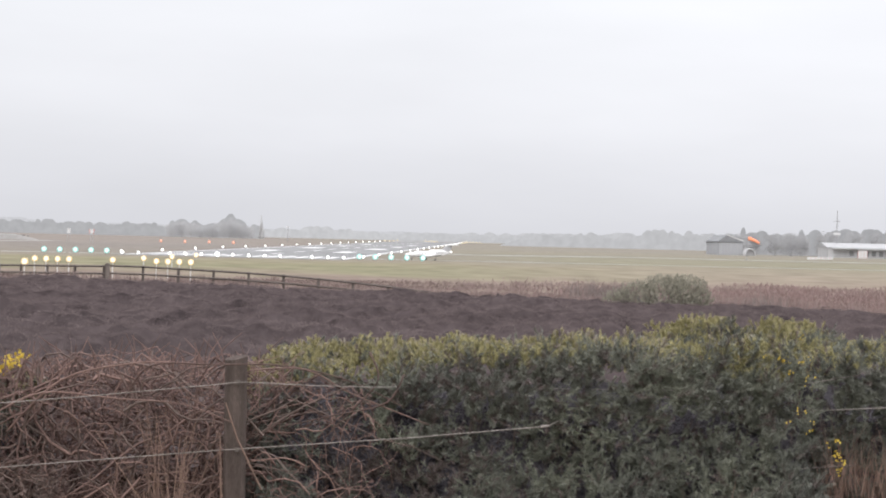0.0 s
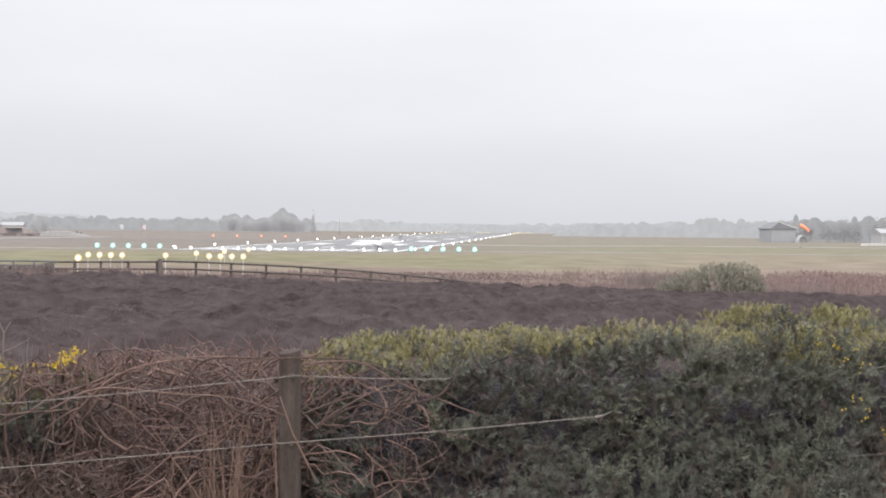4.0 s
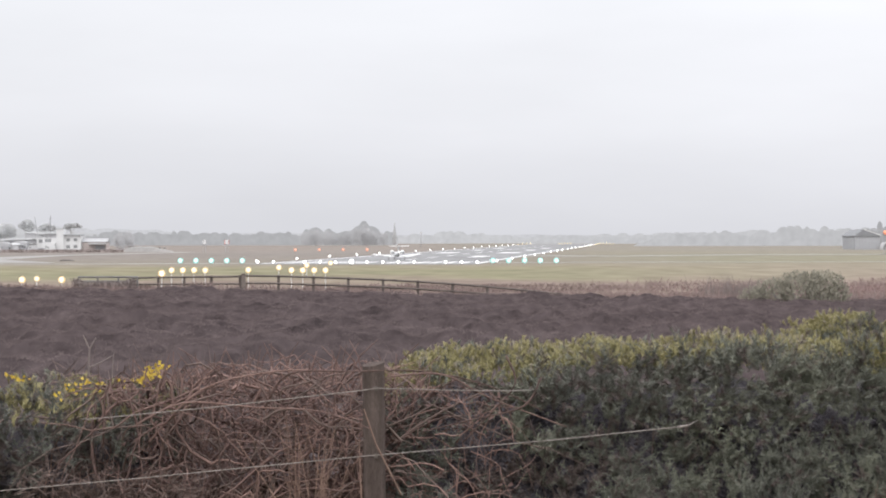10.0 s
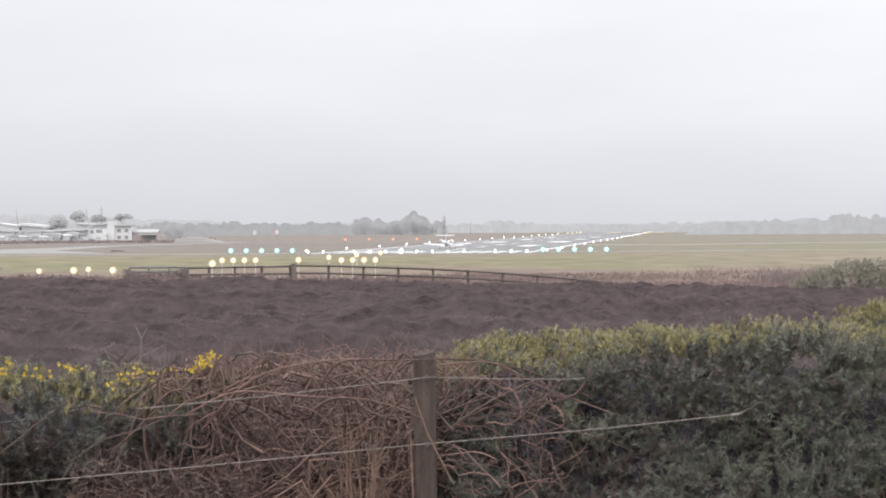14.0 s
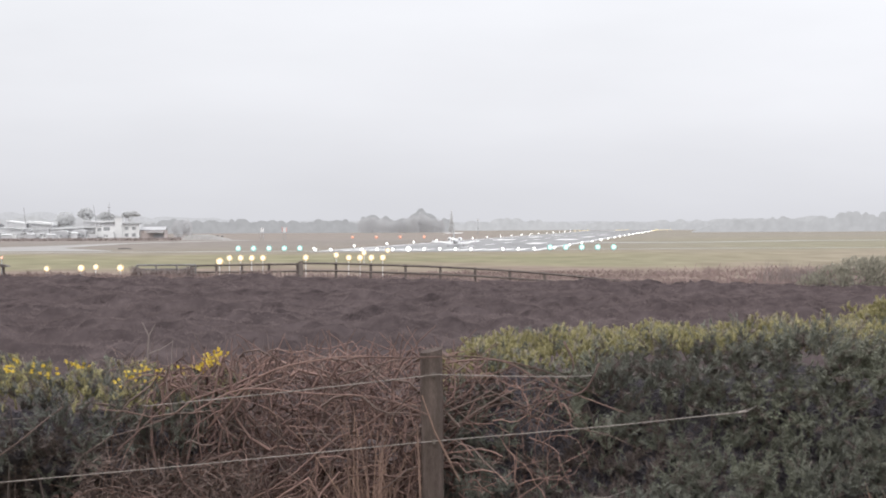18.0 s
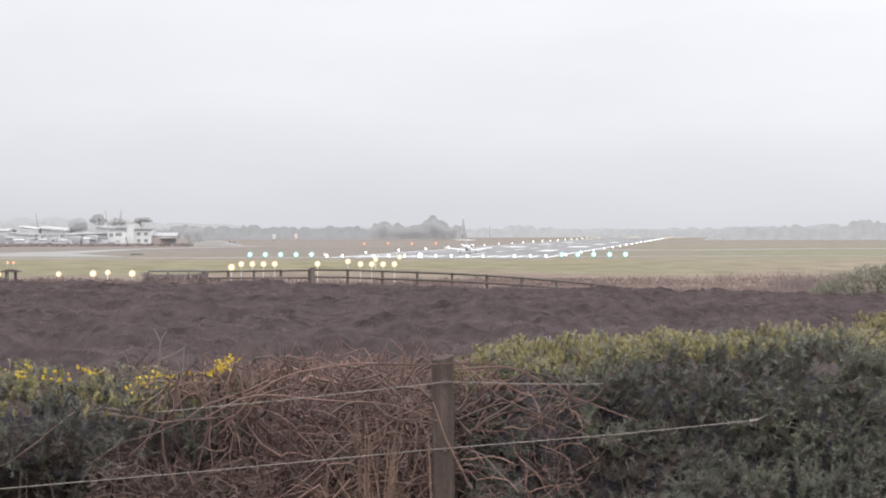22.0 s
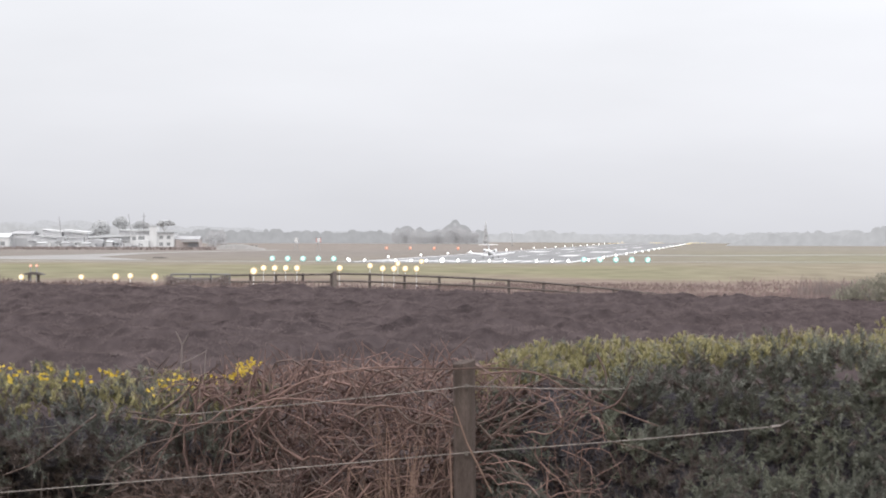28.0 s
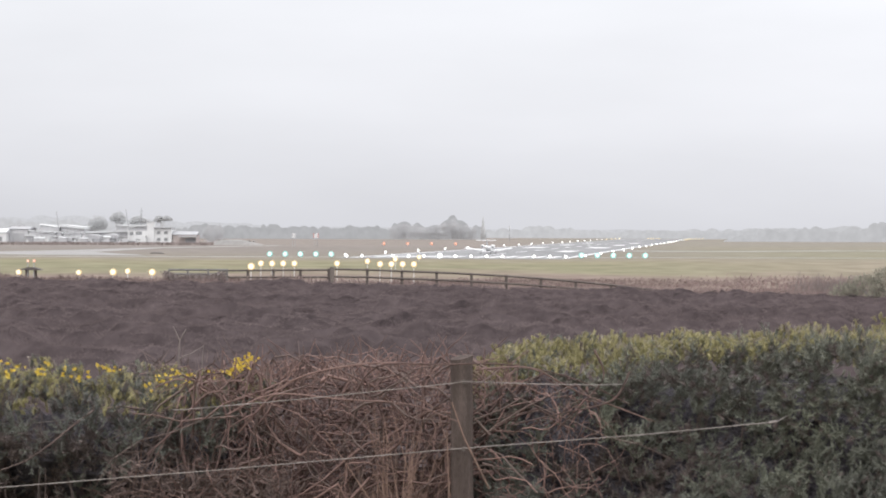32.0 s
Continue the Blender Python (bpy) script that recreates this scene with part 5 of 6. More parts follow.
    g = float(height(-49.7, 262.6))
    part("roof", prism([(-1.3, 1.02), (-0.9, 1.22), (-0.3, 1.36), (0.4, 1.36), (1.0, 1.20), (1.4, 1.0)], -0.8, 0.8, "y"), M_STONE, hut)
    for q in (-0.5, 0.5):
        for w in (-0.55, 0.55):
            part("post", boxed(q - 0.10, w - 0.06, g - 0.1, q + 0.10, w + 0.06, 1.1), M_FENCE, hut)
    tagged(hut, "small dark open shelter below the obstruction lamp", "shelter")


build_heath()


def build_timber_fence():
    def rail_top(x):
        return 3.765 - 0.036 * x - 0.0038 * max(0.0, x) ** 2

    def run(spots, label, lead=None):
        f = empty("timber_fence", spots[0][0], spots[0][1])
        o = Vector((spots[0][0], spots[0][1], 0))
        pts = [Vector((x, y, z)) for x, y, z in spots]
        for p in pts:
            g = min(float(height(p.x, p.y)), p.z - 1.0)
            part("post", boxed(p.x - o.x - 0.07, p.y - o.y - 0.07, g - 0.3, p.x - o.x + 0.07, p.y - o.y + 0.07, p.z, 0.012), M_FENCE, f)
        if lead is not None:
            pts = [Vector(lead)] + pts
        for p, q in zip(pts, pts[1:]):
            for drop in (0.07, 0.46, 0.86):
                a, b = p - o - Vector((0, 0.1, drop)), q - o - Vector((0, 0.1, drop))
                part("rail", tube(bmesh.new(), [a, b], 0.052, 4), M_FENCE, f)
        tagged(f, label, "fence", "timber fences on the heath")

    run([(-5.84 + 1.838 * k, 115.0, rail_top(-5.84 + 1.838 * k)) for k in range(1, 11)], "dark weathered timber post-and-rail fence sinking behind the heather", (-5.72, 115.0, 3.93))
    run([(-6.05 - 1.72 * k, 115.4 + 3.2 * k, 3.89 - 0.075 * k) for k in range(5)], "dark weathered timber fence running away from the gate post")
    g = empty("gate_post", -5.84, 114.9)
    z = float(height(-5.84, 114.9))
    part("post", boxed(-0.11, -0.11, z - 0.3, 0.11, 0.11, 3.93, 0.02), M_PALEPOST, g)
    part("cap", boxed(-0.135, -0.135, 3.93, 0.135, 0.135, 3.985, 0.015), M_PALEPOST, g)
    tagged(g, "thick pale weathered gate post in the fence", "post")
    # a metal field gate
    gate = empty("field_gate", -14.3, 127)
    z = float(height(-14.3, 127)) - 0.14
    for x in (-1.7, -0.6, 0.6, 1.7):
        part("upright", boxed(x - 0.05, -0.05, z - 0.1, x + 0.05, 0.05, z + 1.25, 0.01), M_RAIL, gate)
    for k in range(5):
        part("bar", tube(bmesh.new(), [(-1.7, 0, z + 0.2 + 0.25 * k), (1.7, 0, z + 0.2 + 0.25 * k)], 0.06, 5), M_RAIL, gate)
    part("brace", tube(bmesh.new(), [(-1.7, -0.05, z + 0.2), (1.7, -0.05, z + 1.2)], 0.03, 5), M_RAIL, gate)
    tagged(gate, "grey tubular metal field gate beyond the heather", "gate")


build_timber_fence()


# ---- the hedge in front ----
def hedge_points(rng, n, x0, x1, front, depth, low, top, share=0.62, bulge=0.10, seed=0.0, drop=None, under=0.0, flare=0.0):
    """Points and outward directions over the front and the top of a hedge; top(x) is its height."""
    x = rng.uniform(x0, x1, n)
    tz = top(x)
    dr = np.full(n, 0.05) if drop is None else drop(x)
    on_front = rng.uniform(0, 1, n) < share
    u = rng.uniform(0, 1, n)
    r = 0.12
    y = np.where(on_front, front, front + r + (depth - r) * u)
    z = np.where(on_front, low + (tz - dr - low) * u, tz - dr * (1 - u))
    tz = np.where(on_front, tz - dr, tz)
    nrm = np.where(on_front[:, None], np.array([0, -1.0, 0.25 + flare]), np.array([0, -0.2, 1.0]))
    near = np.clip((z - (tz - r)) / r, 0, 1) * on_front
    y = y + under * np.clip((tz - 0.22 - z) / 0.35, 0, 1) * on_front
    y = y + near * r * 0.8 - flare * np.clip(tz - 0.30 - z, 0, 1) * on_front
    # round off the two ends
    e = np.minimum(x - x0, x1 - x)
    k = np.clip(1 - e / 0.25, 0, 1) ** 2
    y = y + k * 0.25
    z = z - k * 0.10 * (~on_front)
    p = np.stack([x, y, z], 1)
    b = (lump(p, 1.5, seed + 2) * bulge * 1.5 + lump(p, 3.2, seed) * bulge + lump(p, 7.0, seed + 5) * bulge * 0.6) * np.where(on_front, 1.4, 0.35)
    return p + nrm * b[:, None], norm(nrm), on_front


def core(name, x0, x1, front, depth, low, top, parent, inset=0.13, seed=0.0, under=0.0):
    """A solid filler for the woody inside of a bush, coloured like its shade."""
    bm = bmesh.new()
    nx = max(8, int((x1 - x0) / 0.06))
    rings = []
    for i in range(nx + 1):
        x = x0 + inset + (x1 - x0 - 2 * inset) * i / nx
        t = float(top(np.array([x]))[0]) - inset
        prof = [(front + inset + under, z) for z in np.linspace(low, t - 0.52, 9)]
        prof += [(front + inset + under * 0.5, t - 0.36), (front + inset, t - 0.22), (front + inset + 0.04, t - 0.13), (front + inset + 0.12, t - 0.06), (front + depth * 0.6, t), (front + depth - inset, t - 0.1), (front + depth, low)]
        ring = []
        for a, z in prof:
            v = Vector((x, a, z))
            ring.append(bm.verts.new(v + Vector((0.03, 0.10, 0.05)) * (noise.noise(v * 5 + Vector((seed, 0, 0))) + 0.6 * noise.noise(v * 13 + Vector((seed, 4, 0))))))
        rings.append(ring)
    for a, b in zip(rings, rings[1:]):
        for k in range(len(a) - 1):
            bm.faces.new((a[k], b[k], b[k + 1], a[k + 1]))
    bm.faces.new(rings[0])
    bm.faces.new(rings[-1][::-1])
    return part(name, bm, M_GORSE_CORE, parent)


def flowers(rng, spots, parent, size=0.013):
    """Small yellow pea flowers, in clusters round the spots."""
    v = []
    for s in spots:
        k = int(rng.integers(2, 5))
        c = np.asarray(s) + rng.normal(size=(k, 3)) * 0.010
        for q in c:
            d = norm(unit(rng, 6) + np.array([0, -0.3, 0.4]))
            v.append(blades(rng, np.repeat(q[None], 6, 0), d, np.full(6, size * 1.15), np.full(6, size * 1.7)))
    return tagged(obj("blossom", tri_mesh("blossom", np.concatenate(v)), M_FLOWER, parent, "yellow pea blossom"), kind="stuff")


def gorse(name, label, seed, x0, x1, front, depth, top, count, tip_share=0.5, low=4.25, share=0.62, flower_spots=None, dry=0.08, drop=None, under=0.0, bloom=0.013, bare=0.0, flare=0.0, hollows=(), pale_share=0.10):
    rng = np.random.default_rng(seed)
    bush = empty(name)
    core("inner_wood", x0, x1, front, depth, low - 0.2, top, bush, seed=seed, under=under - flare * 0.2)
    # tufts: several shoots fan out from each spot
    fan = 8
    p, nrm, on_front = hedge_points(rng, count // fan, x0, x1, front, depth, low, top, share, seed=seed, drop=drop, under=under, flare=flare)
    p = p + nrm * rng.uniform(-0.06, 0.05, len(p))[:, None]
    # below bare, shoots are set back and mostly dry to stand for shade
    leafy = rng.uniform(0, 1, len(p)) > 0.82 * np.clip((bare - p[:, 2]) / 0.15, 0, 1)
    for hx, hz, rx, rz in hollows:
        leafy &= (((p[:, 0] - hx) / rx) ** 2 + ((p[:, 2] - hz) / rz) ** 2 > rng.uniform(0.3, 1.2, len(p))) | ~on_front
    p = p - nrm * np.where(leafy, 0.0, rng.uniform(0.08, 0.16, len(p)))[:, None]
    dead = ~leafy
    lean = unit(rng, len(p))
    p, nrm, on_front, lean, dead = (np.repeat(q, fan, 0) for q in (p, nrm, on_front, lean, dead))
    n = len(p)
    way = norm(nrm * 0.5 + np.array([0, 0, 0.35]) + lean * 0.60 + unit(rng, n) * 0.50)
    dr = 0.05 if drop is None else drop(p[:, 0])
    high = np.where(on_front, top(p[:, 0]) - dr + 0.02 - p[:, 2], 0.0)
    tip = (high < 0.070 * rng.uniform(0, 1, n) ** 1.5) & (rng.uniform(0, 1, n) < tip_share)
    old = (~tip) & ((rng.uniform(0, 1, n) < dry * (1 + 3 * np.clip(lump(p, 1.8, seed + 9), 0, 1))) | (dead & (rng.uniform(0, 1, n) < 0.75)))
    pale = tip & (~on_front) & (rng.uniform(0, 1, n) < pale_share)
    tip = tip & ~pale
    rest = ~(tip | old | pale)
    p[tip] += rng.normal(size=(int(tip.sum()), 3)) * np.array([0.035, 0.05, 0.01])
    L = rng.uniform(0.06, 0.15, n)
    L[~on_front] *= 0.55
    way[tip] = norm(unit(rng, int(tip.sum())) * 0.65 + np.array([0, -0.15, 1.0]))
    L[tip] = rng.uniform(0.02, 0.055, int(tip.sum()))
    way[pale] = norm(unit(rng, int(pale.sum())) * 0.4 + np.array([0, -0.15, 1.0]))
    L[pale] = rng.uniform(0.03, 0.062, int(pale.sum()))
    for nm, pick, m, ln, wd in (("foliage", rest, M_GORSE, 0.026, 0.0042), ("fresh_growth", tip, M_GORSE_TIP, 0.020, 0.0048), ("dry_growth", old, M_GORSE_DRY, 0.026, 0.0040), ("seed_head", pale, M_GORSE_PALE, 0.012, 0.0055)):
        if pick.any():
            obj(nm, tri_mesh(nm, sprigs(rng, p[pick], way[pick], L[pick], 40, ln, wd, 1.3 if nm == "fresh_growth" else 1.05)), m, bush)
    # leggy stems
    bm = bmesh.new()
    for k in range(int((x1 - x0) * 9)):
        x = rng.uniform(x0 + 0.15, x1 - 0.15)
        y = front + rng.uniform(0.1, 0.5)
        t = float(top(np.array([x]))[0])
        tube(bm, [(x, y, 3.95), (x + rng.uniform(-0.08, 0.08), y - 0.05, 4.5), (x + rng.uniform(-0.2, 0.2), y - rng.uniform(0, 0.1), t - 0.1)], [0.010, 0.007, 0.003], 4)
    part("stem", bm, M_GORSE_DRY, bush)
    if flower_spots is not None:
        flowers(rng, flower_spots(rng), bush, bloom)
    return tagged(bush, label, "gorse hedge", "gorse along the wire fence")


def build_hedge():
    gorse("gorse_hedge", "dense clipped dark green gorse hedge with yellow-green top shoots", 31, 0.16, 2.88, 10.25, 1.5,
          lambda x: np.interp(x, (0.1, 0.25, 0.65, 0.95, 1.56, 2.16, 2.66, 3.0), (5.18, 5.23, 5.255, 5.268, 5.265, 5.25, 5.25, 5.255)), 15500, 0.92, pale_share=0.26, dry=0.13, bloom=0.0055, flare=0.32, hollows=((0.62, 4.85, 0.24, 0.19), (0.72, 4.62, 0.44, 0.20), (0.42, 5.03, 0.30, 0.13), (1.02, 4.76, 0.26, 0.13), (2.35, 4.98, 0.16, 0.07)), drop=lambda x: np.interp(x, (0.3, 0.57, 0.84, 1.37, 1.7, 3.0), (0.04, 0.005, 0.0, -0.045, -0.10, -0.11)),
          flower_spots=lambda r: [(x, 10.3 + r.uniform(-0.06, 0.1), z) for x, z in zip(r.uniform(2.3, 2.86, 14), r.uniform(5.31, 5.36, 14))] + [(2.81 + r.uniform(-0.10, 0.05), 10.2, r.uniform(4.85, 5.28)) for _ in range(8)])
    gorse("gorse_bush", "dark gorse bush with yellow flowers along its top", 32, -3.3, -0.85, 10.3, 0.9,
          lambda x: np.interp(x, (-3.3, -2.3, -1.9, -1.5, -1.2, -1.0, -0.85), (5.12, 5.115, 5.105, 5.085, 5.07, 5.10, 5.17)), 10000, 0.6, under=0.48, bare=5.0, hollows=((-1.15, 4.60, 0.42, 0.30), (-1.9, 4.42, 0.4, 0.16)),
          flower_spots=lambda r: [(x, 10.38 + r.uniform(-0.08, 0.25), np.interp(x, (-3.3, -1.9, -1.5, -1.2, -1.08, -0.9), (5.250, 5.225, 5.205, 5.185, 5.20, 5.30)) + r.uniform(-0.05, 0.02)) for x in np.concatenate([r.uniform(-3.2, -1.88, 50), r.uniform(-1.85, -1.55, 9), r.uniform(-1.42, -1.22, 9), r.uniform(-1.2, -1.1, 3), r.uniform(-1.05, -0.90, 22)])], dry=0.22, bloom=0.0098)
    gorse("gorse_bush", "dark gorse bush beyond a gap in the hedge", 33, 3.02, 5.2, 10.75, 1.5,
          lambda x: np.interp(x, (3.0, 3.2, 5.2), (5.25, 5.28, 5.31)), 11000, 0.6, drop=lambda x: 0 * x,
          flower_spots=lambda r: [(x, 10.8 + r.uniform(-0.1, 0.1), 5.40 + r.uniform(-0.1, 0.07)) for x in r.uniform(3.5, 4.2, 3)], dry=0.12, bloom=0.007)
    gorse("gorse_bush", "rounded pale-tipped gorse bush behind the hedge", 34, 2.48, 3.16, 12.3, 0.7,
          lambda x: np.interp(x, (2.48, 2.62, 2.78, 2.94, 3.06, 3.16), (5.26, 5.32, 5.365, 5.41, 5.38, 5.27)), 3000, 0.95, low=5.0)
    gorse("gorse_bush", "rounded pale-tipped gorse bush behind the hedge", 35, 3.14, 3.66, 12.15, 0.7,
          lambda x: np.interp(x, (3.14, 3.23, 3.36, 3.48, 3.57, 3.66), (5.26, 5.335, 5.375, 5.39, 5.345, 5.25)), 2800, 0.95, low=5.0,
          flower_spots=lambda r: [(r.uniform(3.3, 3.6), 12.12, r.uniform(5.28, 5.43)) for _ in range(7)], bloom=0.0055)


build_hedge()


def build_brambles():
    rng = np.random.default_rng(41)
    th = empty("bramble_thicket")

    def roof(x):
        return 5.27 - 0.05 * abs(x + 0.3) - max(0, x - 0.15) * 0.20 - max(0, -x - 0.75) * 0.12

    def cane(bm, r, lo, hi, run, shift=0.0, back=11.1):
        """A thin kinked cane that rises, bends over and trails."""
        x, y = min(rng.uniform(-1.2, 0.42), rng.uniform(-0.6, 0.6)) if rng.uniform() < 0.5 else rng.uniform(-1.2, 0.25), rng.uniform(10.08, back)
        if shift:
            x, y = rng.uniform(0.1, shift), rng.uniform(10.02, 10.2)
        p = Vector((x, y, rng.uniform(lo, hi)))
        if p.z < 4.75 and not shift:
            p.x -= 0.3 * rng.uniform(0, 1)
        a = rng.uniform(-math.pi, math.pi)
        d = Vector((math.cos(a), 0.35 * math.sin(a), rng.uniform(-0.4, 2.2))).normalized()
        n = 9
        step = run * rng.uniform(0.6, 1.3) / n
        sag = rng.uniform(0.0, 0.26)
        pts, rad = [], []
        for k in range(n + 1):
            pts.append(p.copy())
            rad.append(r * (1 - 0.7 * k / n))
            d = (d + Vector((rng.normal() * 0.35, rng.normal() * 0.13, rng.normal() * 0.33 - sag))).normalized()
            p = p + d * step
            p.y = min(max(p.y, 10.05), 11.3)
            p.z = min(p.z, roof(p.x) + 0.05)
            if p.z > roof(p.x):
                d.z = -abs(d.z) * 0.6
        tube(bm, pts, rad, 4, False)

    for k in range(170):
        bm = bmesh.new()
        cane(bm, rng.uniform(0.0048, 0.0090), 4.3, 5.18, rng.uniform(0.5, 1.2), back=10.5)
        smooth(part("cane", bm, M_CANE if k % 5 < 3 else M_CANE_OLD, th))
    bm = bmesh.new()
    for k in range(600):
        cane(bm, rng.uniform(0.0026, 0.0050), 4.25, 5.22, rng.uniform(0.2, 0.6))
    for k in range(60):
        cane(bm, rng.uniform(0.0022, 0.0042), 4.25, 5.1, rng.uniform(0.25, 0.6), 0.72)
    tagged(smooth(part("tangle", bm, M_CANE, th)), kind="stuff")
    bm = bmesh.new()
    for k in range(380):
        cane(bm, rng.uniform(0.0028, 0.0058), 4.25, 5.18, rng.uniform(0.2, 0.6))
    # darker leaf colour, standing for the shaded gaps behind the canes
    tagged(smooth(part("dead_tangle", bm, M_DEADLEAF, th)), kind="stuff")
    # short tips standing out of the top
    for k in range(110):
        x = rng.uniform(-1.05, 0.35)
        z = roof(x) - 0.06
        a, h = rng.normal() * 0.10, rng.uniform(0.05, 0.20)
        y = rng.uniform(10.1, 10.8)
        part("shoot", tube(bmesh.new(), [(x, y, z), (x + a * 0.4, y, z + h * 0.6), (x + a, y, z + h)], [0.0035, 0.003, 0.0015], 4), M_CANE, th)
    # fine twigs through the whole thicket
    n = 4200
    base = np.stack([rng.uniform(-1.5, 0.62, n), rng.uniform(10.14, 11.2, n), rng.uniform(4.3, 5.26, n)], 1)
    base[:, 2] -= np.clip(base[:, 0] - 0.2, 0, 1) * 0.16 * rng.uniform(0.5, 1, n)
    d = norm(unit(rng, n) * np.array([1, 0.5, 0.9]))
    tagged(obj("twig_litter", tri_mesh("twig_litter", blades(rng, base, d, rng.uniform(0.05, 0.20, n), rng.uniform(0.003, 0.006, n))), M_CANE_OLD, th), kind="stuff")
    n = 12500
    base = np.stack([rng.uniform(-1.7, 0.75, n), rng.uniform(10.15, 11.3, n), 4.2 + 0.98 * rng.uniform(0, 1, n) ** 1.3], 1)
    base[:, 2] = np.where(base[:, 0] < -1.15, 4.15 + (base[:, 2] - 4.2) * 0.5, base[:, 2])
    tagged(obj("withered_leaf_litter", tri_mesh("withered_leaf_litter", blades(rng, base, unit(rng, n), rng.uniform(0.02, 0.042, n), rng.uniform(0.010, 0.024, n))), M_DEADLEAF, th), kind="stuff")
    n = 3200
    base = np.stack([rng.uniform(-1.55, -0.7, n), rng.uniform(9.98, 10.2, n), 4.1 + 0.72 * rng.uniform(0, 1, n) ** 1.2], 1)
    tagged(obj("twig_litter", tri_mesh("twig_litter", blades(rng, base, norm(unit(rng, n) * np.array([1, 0.5, 0.9])), rng.uniform(0.05, 0.16, n), rng.uniform(0.003, 0.007, n))), M_CANE_OLD, th), kind="stuff")
    # the long arching canes that cross the post
    for pts in ([(-0.42, 10.1, 5.10), (-0.30, 10.0, 5.27), (0.0, 9.92, 5.285), (0.30, 9.93, 5.285), (0.60, 9.96, 5.22), (0.86, 10.02, 5.10)],
                [(0.15, 9.9, 5.262), (0.4, 9.92, 5.27), (0.62, 9.97, 5.16), (0.98, 10.0, 5.02)],
                [(-0.95, 10.1, 4.95), (-0.70, 10.0, 5.20), (-0.35, 9.98, 5.285), (-0.1, 10.0, 5.28)],
                [(-1.0, 10.0, 5.04), (-0.78, 10.0, 5.14), (-0.45, 9.97, 5.12), (-0.15, 9.95, 5.10), (0.08, 9.93, 5.02)],
                [(0.70, 10.02, 5.35), (0.74, 10.0, 5.22), (0.62, 10.0, 5.08), (0.50, 10.02, 4.95)],
                [(0.86, 10.0, 5.25), (0.78, 9.98, 5.12), (0.55, 9.98, 5.06), (0.3, 10.0, 5.0)]):
        fine = []
        for i in range(len(pts) - 1):
            p0, p1, p2, p3 = (Vector(pts[max(0, min(len(pts) - 1, j))]) for j in (i - 1, i, i + 1, i + 2))
            for k in range(5):
                t = k / 5
                fine.append(0.5 * ((2 * p1) + (p2 - p0) * t + (2 * p0 - 5 * p1 + 4 * p2 - p3) * t * t + (3 * p1 - p0 - 3 * p2 + p3) * t ** 3))
        fine.append(Vector(pts[-1]))
        smooth(part("arching_cane", tube(bmesh.new(), fine, [0.0052 - 0.0026 * k / len(fine) for k in range(len(fine))], 6), M_CANE, th))
    tagged(th, "tangled red-brown bramble canes round the fence post", "brambles")
    # dead grass among it
    stalks = empty("dead_grass_clump")
    bm = bmesh.new()
    for k in range(60):
        x, y = rng.normal(-0.20, 0.075), rng.uniform(9.97, 10.12)
        h = rng.uniform(0.25, 1.0)
        lean = rng.normal() * 0.12
        tube(bm, [(x, y, 4.05), (x + lean * 0.3, y, 4.1 + h * 0.6), (x + lean, y, 4.1 + h)], [0.0036, 0.003, 0.0015], 4, False)
    tube(bm, [(0.043, 9.925, 5.114), (0.10, 9.92, 4.95), (0.215, 9.93, 4.717)], [0.003, 0.004, 0.004], 4, False)
    tube(bm, [(0.02, 9.93, 4.98), (0.03, 9.92, 4.75), (0.045, 9.93, 4.3)], [0.003, 0.004, 0.004], 4, False)
    part("stalk_tuft", bm, M_STRAW, stalks)
    n = 500
    base = np.stack([rng.normal(-0.24, 0.16, n), rng.uniform(9.98, 10.25, n), rng.uniform(4.05, 4.55, n)], 1)
    obj("leaf_tuft", tri_mesh("leaf_tuft", blades(rng, base, norm(unit(rng, n) * 0.5 + np.array([0.1, 0, 1.0])), rng.uniform(0.15, 0.4, n), np.full(n, 0.007))), M_STRAW, stalks)
    tagged(stalks, "dry straw-coloured grass stalks beside the fence post", "dead grass")
    east = empty("dead_grass_clump")
    n = 2600
    base = np.stack([rng.uniform(3.0, 4.3, n), rng.uniform(10.35, 10.7, n), rng.uniform(4.05, 4.75, n)], 1)
    obj("leaf_tuft", tri_mesh("leaf_tuft", blades(rng, base, norm(unit(rng, n) * 0.45 + np.array([0, 0, 1.0])), rng.uniform(0.12, 0.4, n), np.full(n, 0.0045))), M_STRAW, east)
    flowers(rng, [(3.0 + rng.uniform(-0.05, 0.09), 10.4, 4.86 + rng.uniform(-0.08, 0.08)) for _ in range(10)], east, 0.0072)
    tagged(east, "dry tan grass stalks below a gorse gap", "dead grass")
    foot = empty("dead_grass_clump")
    n = 700
    base = np.stack([rng.uniform(2.1, 2.95, n), rng.uniform(10.02, 10.2, n), rng.uniform(4.1, 4.55, n)], 1)
    obj("leaf_tuft", tri_mesh("leaf_tuft", blades(rng, base, norm(unit(rng, n) * 0.5 + np.array([0, 0, 1.0])), rng.uniform(0.1, 0.28, n), np.full(n, 0.006))), M_STRAW, foot)
    tagged(foot, "dry reddish grass at the foot of the hedge", "dead grass")
    for x0, x1, k in ((-2.4, -1.45, 6), (0.4, 1.3, 7), (1.9, 2.3, 3)):
        f = empty("dead_stalk_clump")
        for i in range(k):
            x, y, h, a = rng.uniform(x0, x1), rng.uniform(9.98, 10.1), rng.uniform(0.3, 0.72), rng.normal() * 0.12
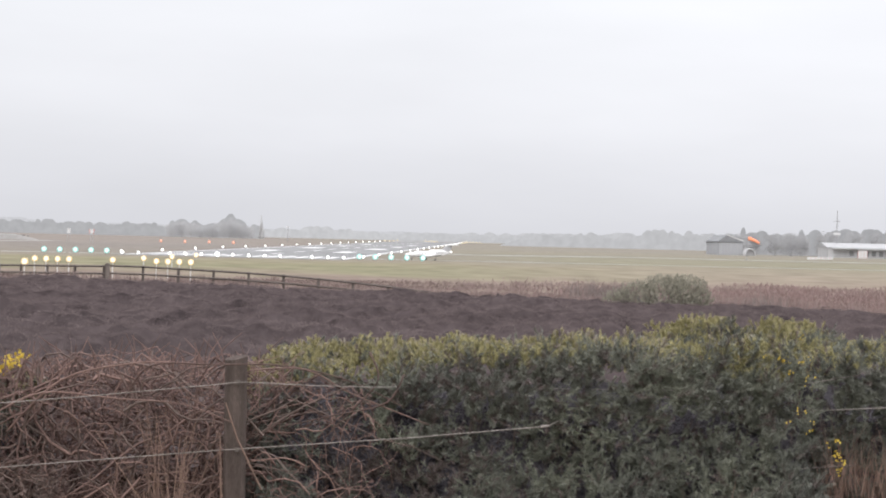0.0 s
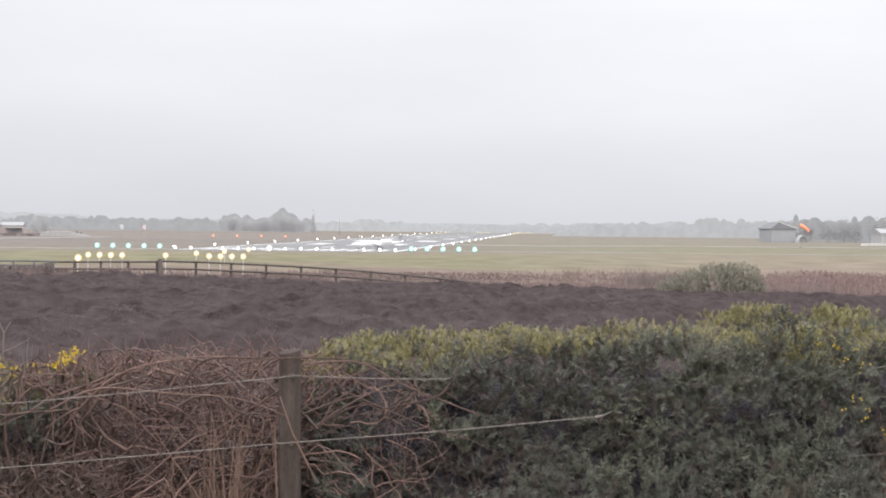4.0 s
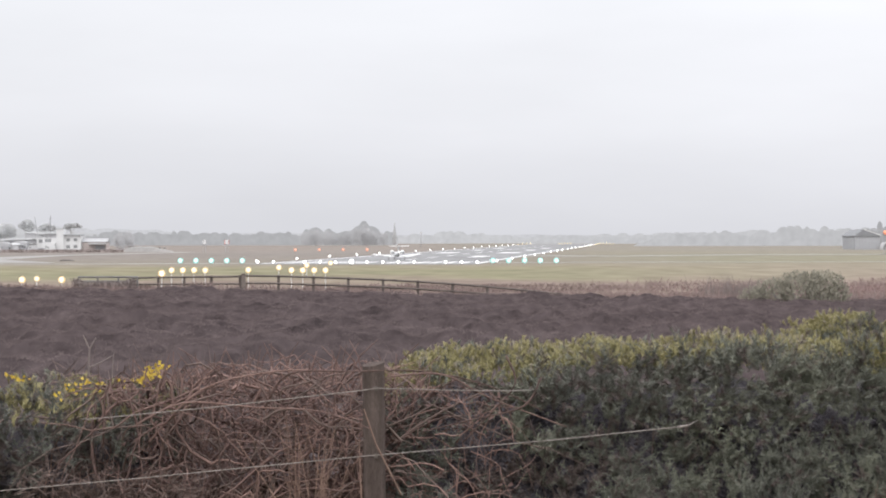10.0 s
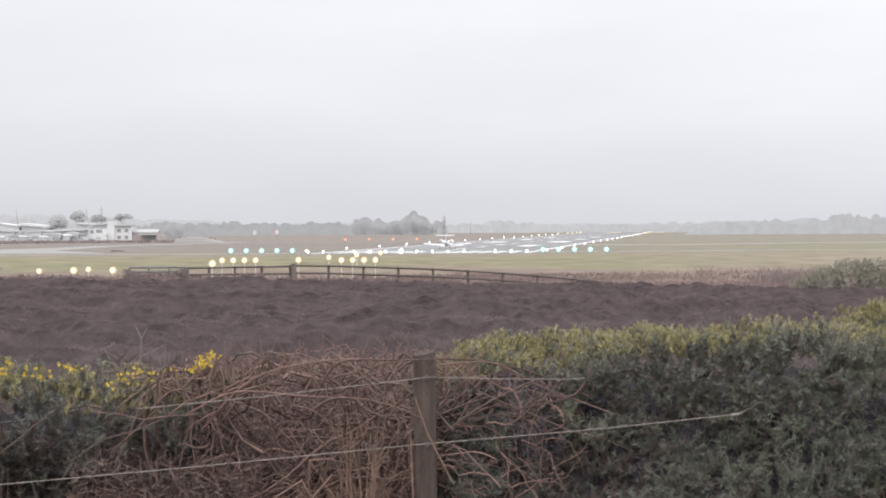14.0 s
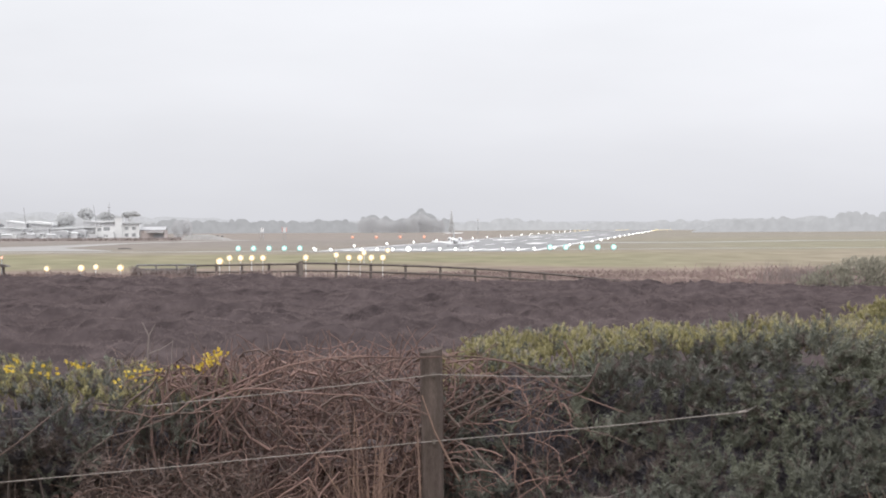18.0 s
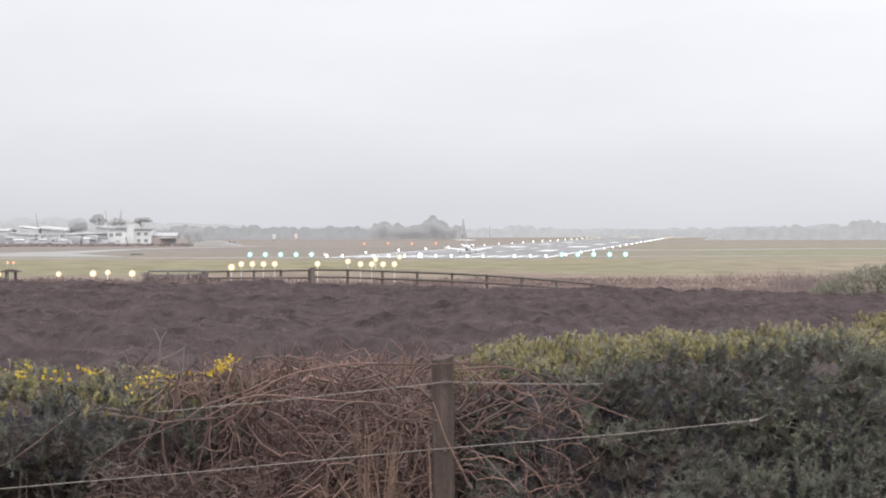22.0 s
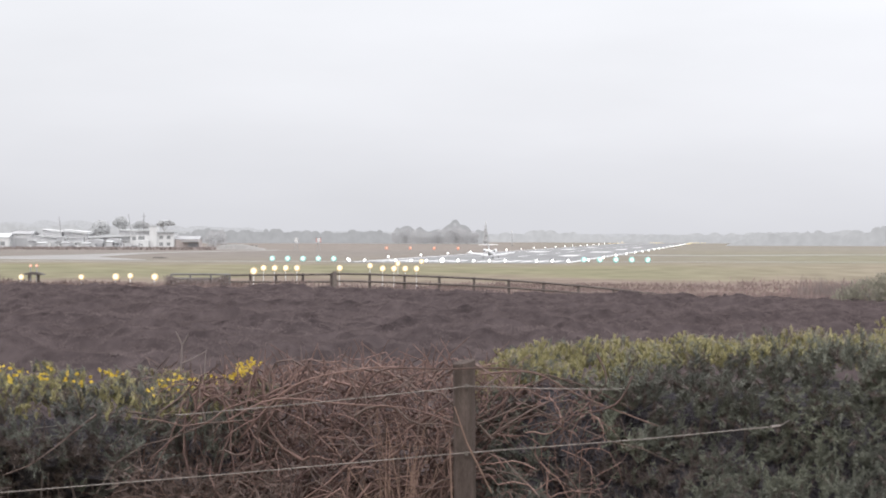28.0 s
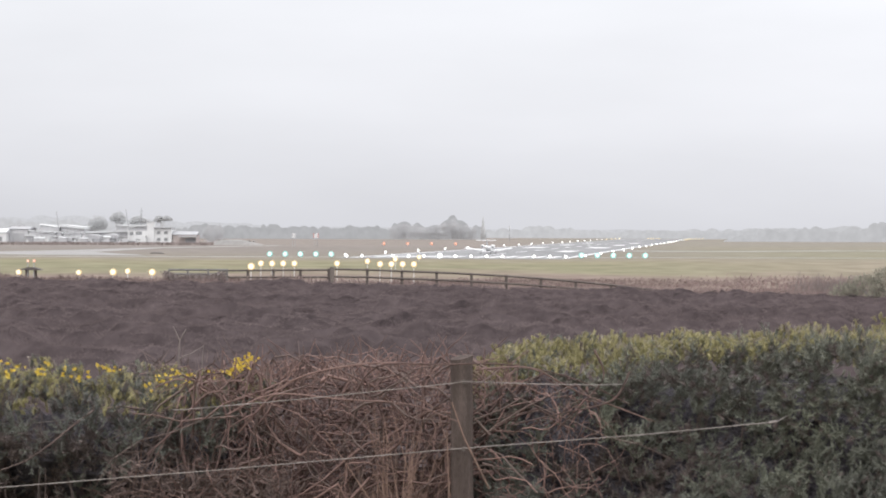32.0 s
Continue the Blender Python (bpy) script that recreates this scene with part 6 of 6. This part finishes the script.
            part("stalk", tube(bmesh.new(), [(x, y, 4.05), (x + a * 0.4, y, 4.1 + h * 0.5), (x + a, y, 4.1 + h)], [0.0016, 0.0014, 0.0008], 4), M_CANE_OLD, f)
        tagged(f, "thin pale dead stalks standing before the gorse", "dead grass")
    # a bare forked twig rising from the gorse
    tw = empty("bare_twig", -1.33, 10.9)
    bm = tube(bmesh.new(), [(0.01, 0, 4.9), (0.005, 0, 5.2), (0.012, 0, 5.34), (-0.003, 0, 5.375), (-0.02, 0, 5.41)], [0.0056, 0.0050, 0.0044, 0.0036, 0.0022], 5)
    tube(bm, [(0.012, 0, 5.34), (0.03, 0, 5.375), (0.045, 0, 5.40)], [0.0034, 0.0027, 0.0016], 5)
    tube(bm, [(0.008, 0, 5.25), (0.07, 0, 5.275), (0.135, 0, 5.315)], [0.0036, 0.0030, 0.0016], 5)
    tube(bm, [(0.12, 0, 5.1), (0.125, 0, 5.23), (0.132, 0, 5.325)], [0.0032, 0.0026, 0.0014], 5)
    part("stem", bm, M_SAPLING, tw)
    tagged(tw, "thin forked bare twig above the gorse", "twig")


build_brambles()


def build_wire_fence():
    f = empty("wire_fence", 0.098, 10.0)
    bm = bmesh.new()
    rings = []
    for i, z in enumerate(np.linspace(3.6, 5.315, 15)):
        lean = -0.008 * (z - 4.0)
        rings.append([bm.verts.new((lean + 0.051 * math.cos(q) * (1 + 0.06 * noise.noise(Vector((math.cos(q), math.sin(q), z * 3)))), 0.051 * math.sin(q), z + (0.012 * math.sin(q + 1) if i == 14 else 0))) for q in (2 * math.pi * k / 18 for k in range(18))])
    for a, b in zip(rings, rings[1:]):
        for k in range(18):
            bm.faces.new((a[k], a[(k + 1) % 18], b[(k + 1) % 18], b[k]))
    bm.faces.new(rings[-1])
    part("post", bm, M_POST, f, "round weathered grey timber post")
    o = Vector((0.098, 10.0, 0))
    for pts in ([(-3.2, 10.6, 4.83), (-2.0, 10.6, 4.95), (-1.34, 10.5, 5.03), (-1.209, 9.97, 5.069), (-0.6, 9.94, 5.128), (0.032, 9.94, 5.197), (0.10, 9.935, 5.207), (0.45, 9.94, 5.196), (0.72, 9.97, 5.191), (1.0, 10.5, 5.16), (2.7, 10.7, 5.15), (3.2, 10.6, 5.25)],
                [(-3.2, 9.97, 4.60), (-2.036, 9.95, 4.712), (-1.0, 9.94, 4.80), (0.033, 9.94, 4.896), (0.9, 9.94, 4.965), (1.535, 9.98, 5.024), (1.70, 10.45, 5.035), (2.6, 10.6, 5.06), (2.909, 10.5, 5.072), (3.304, 10.5, 5.095), (4.6, 10.5, 5.16)],
                [(-3.2, 9.97, 4.32), (-1.5, 9.95, 4.44), (0.033, 9.94, 4.58), (0.9, 10.0, 4.63), (1.2, 10.5, 4.66), (3.2, 10.6, 4.8)]):
        part("wire", tube(bmesh.new(), [Vector(p) - o for p in pts], 0.0025, 6), M_WIRE, f)
    for z in (5.205, 4.897, 4.585):
        part("staple", boxed(-0.008, -0.066, z - 0.010, 0.008, -0.048, z + 0.010, 0.002), M_FENCE, f)
    part("wire_joint", tube(bmesh.new(), [Vector((1.495, 9.97, 5.0205)) - o, Vector((1.535, 9.985, 5.0245)) - o], 0.007, 6), M_WIRE, f)
    tagged(f, "weathered round fence post carrying slack galvanised wires", "fence")


build_wire_fence()


# ---- what moves ----
def motions():
    jet = [(0.0, 47.2, 494, 116), (0.5, 43.9, 493, 114), (1.0, 40.8, 493, 110), (2.0, 35.2, 494, 98), (3.0, 29.2, 499, 84), (4.5, 22.4, 515, 68), (6.0, 17.1, 534, 50), (7.0, 14.5, 541, 32),
           (8.0, 12.9, 548, 20), (9.0, 11.5, 552, 12), (10.0, 10.7, 555, 5), (11.0, 10.5, 557, -1), (12.0, 10.7, 559, -5), (13.0, 11.0, 561, -7.5), (14.0, 11.2, 562, -7.5), (18.0, 11.5, 563, -7.5), (32.0, 11.9, 564, -7.5)]
    walk(JET, [(t, pose(x, y, 0.03, 0, 0, rz)) for t, x, y, rz in jet])
    sock = [(0.0, -8, 10), (1.5, -22, 12), (3.0, -35, 15), (6.0, -70, 16), (7.5, -60, 12), (9.0, -66, 18), (12.0, -40, 12), (16.0, -55, 15), (20.0, -30, 12), (25.0, -60, 14), (32.0, -45, 12)]
    walk(SOCK, [(t, pose(171.8, 700, 7.1, 0, dip, rz)) for t, rz, dip in sock])


motions()
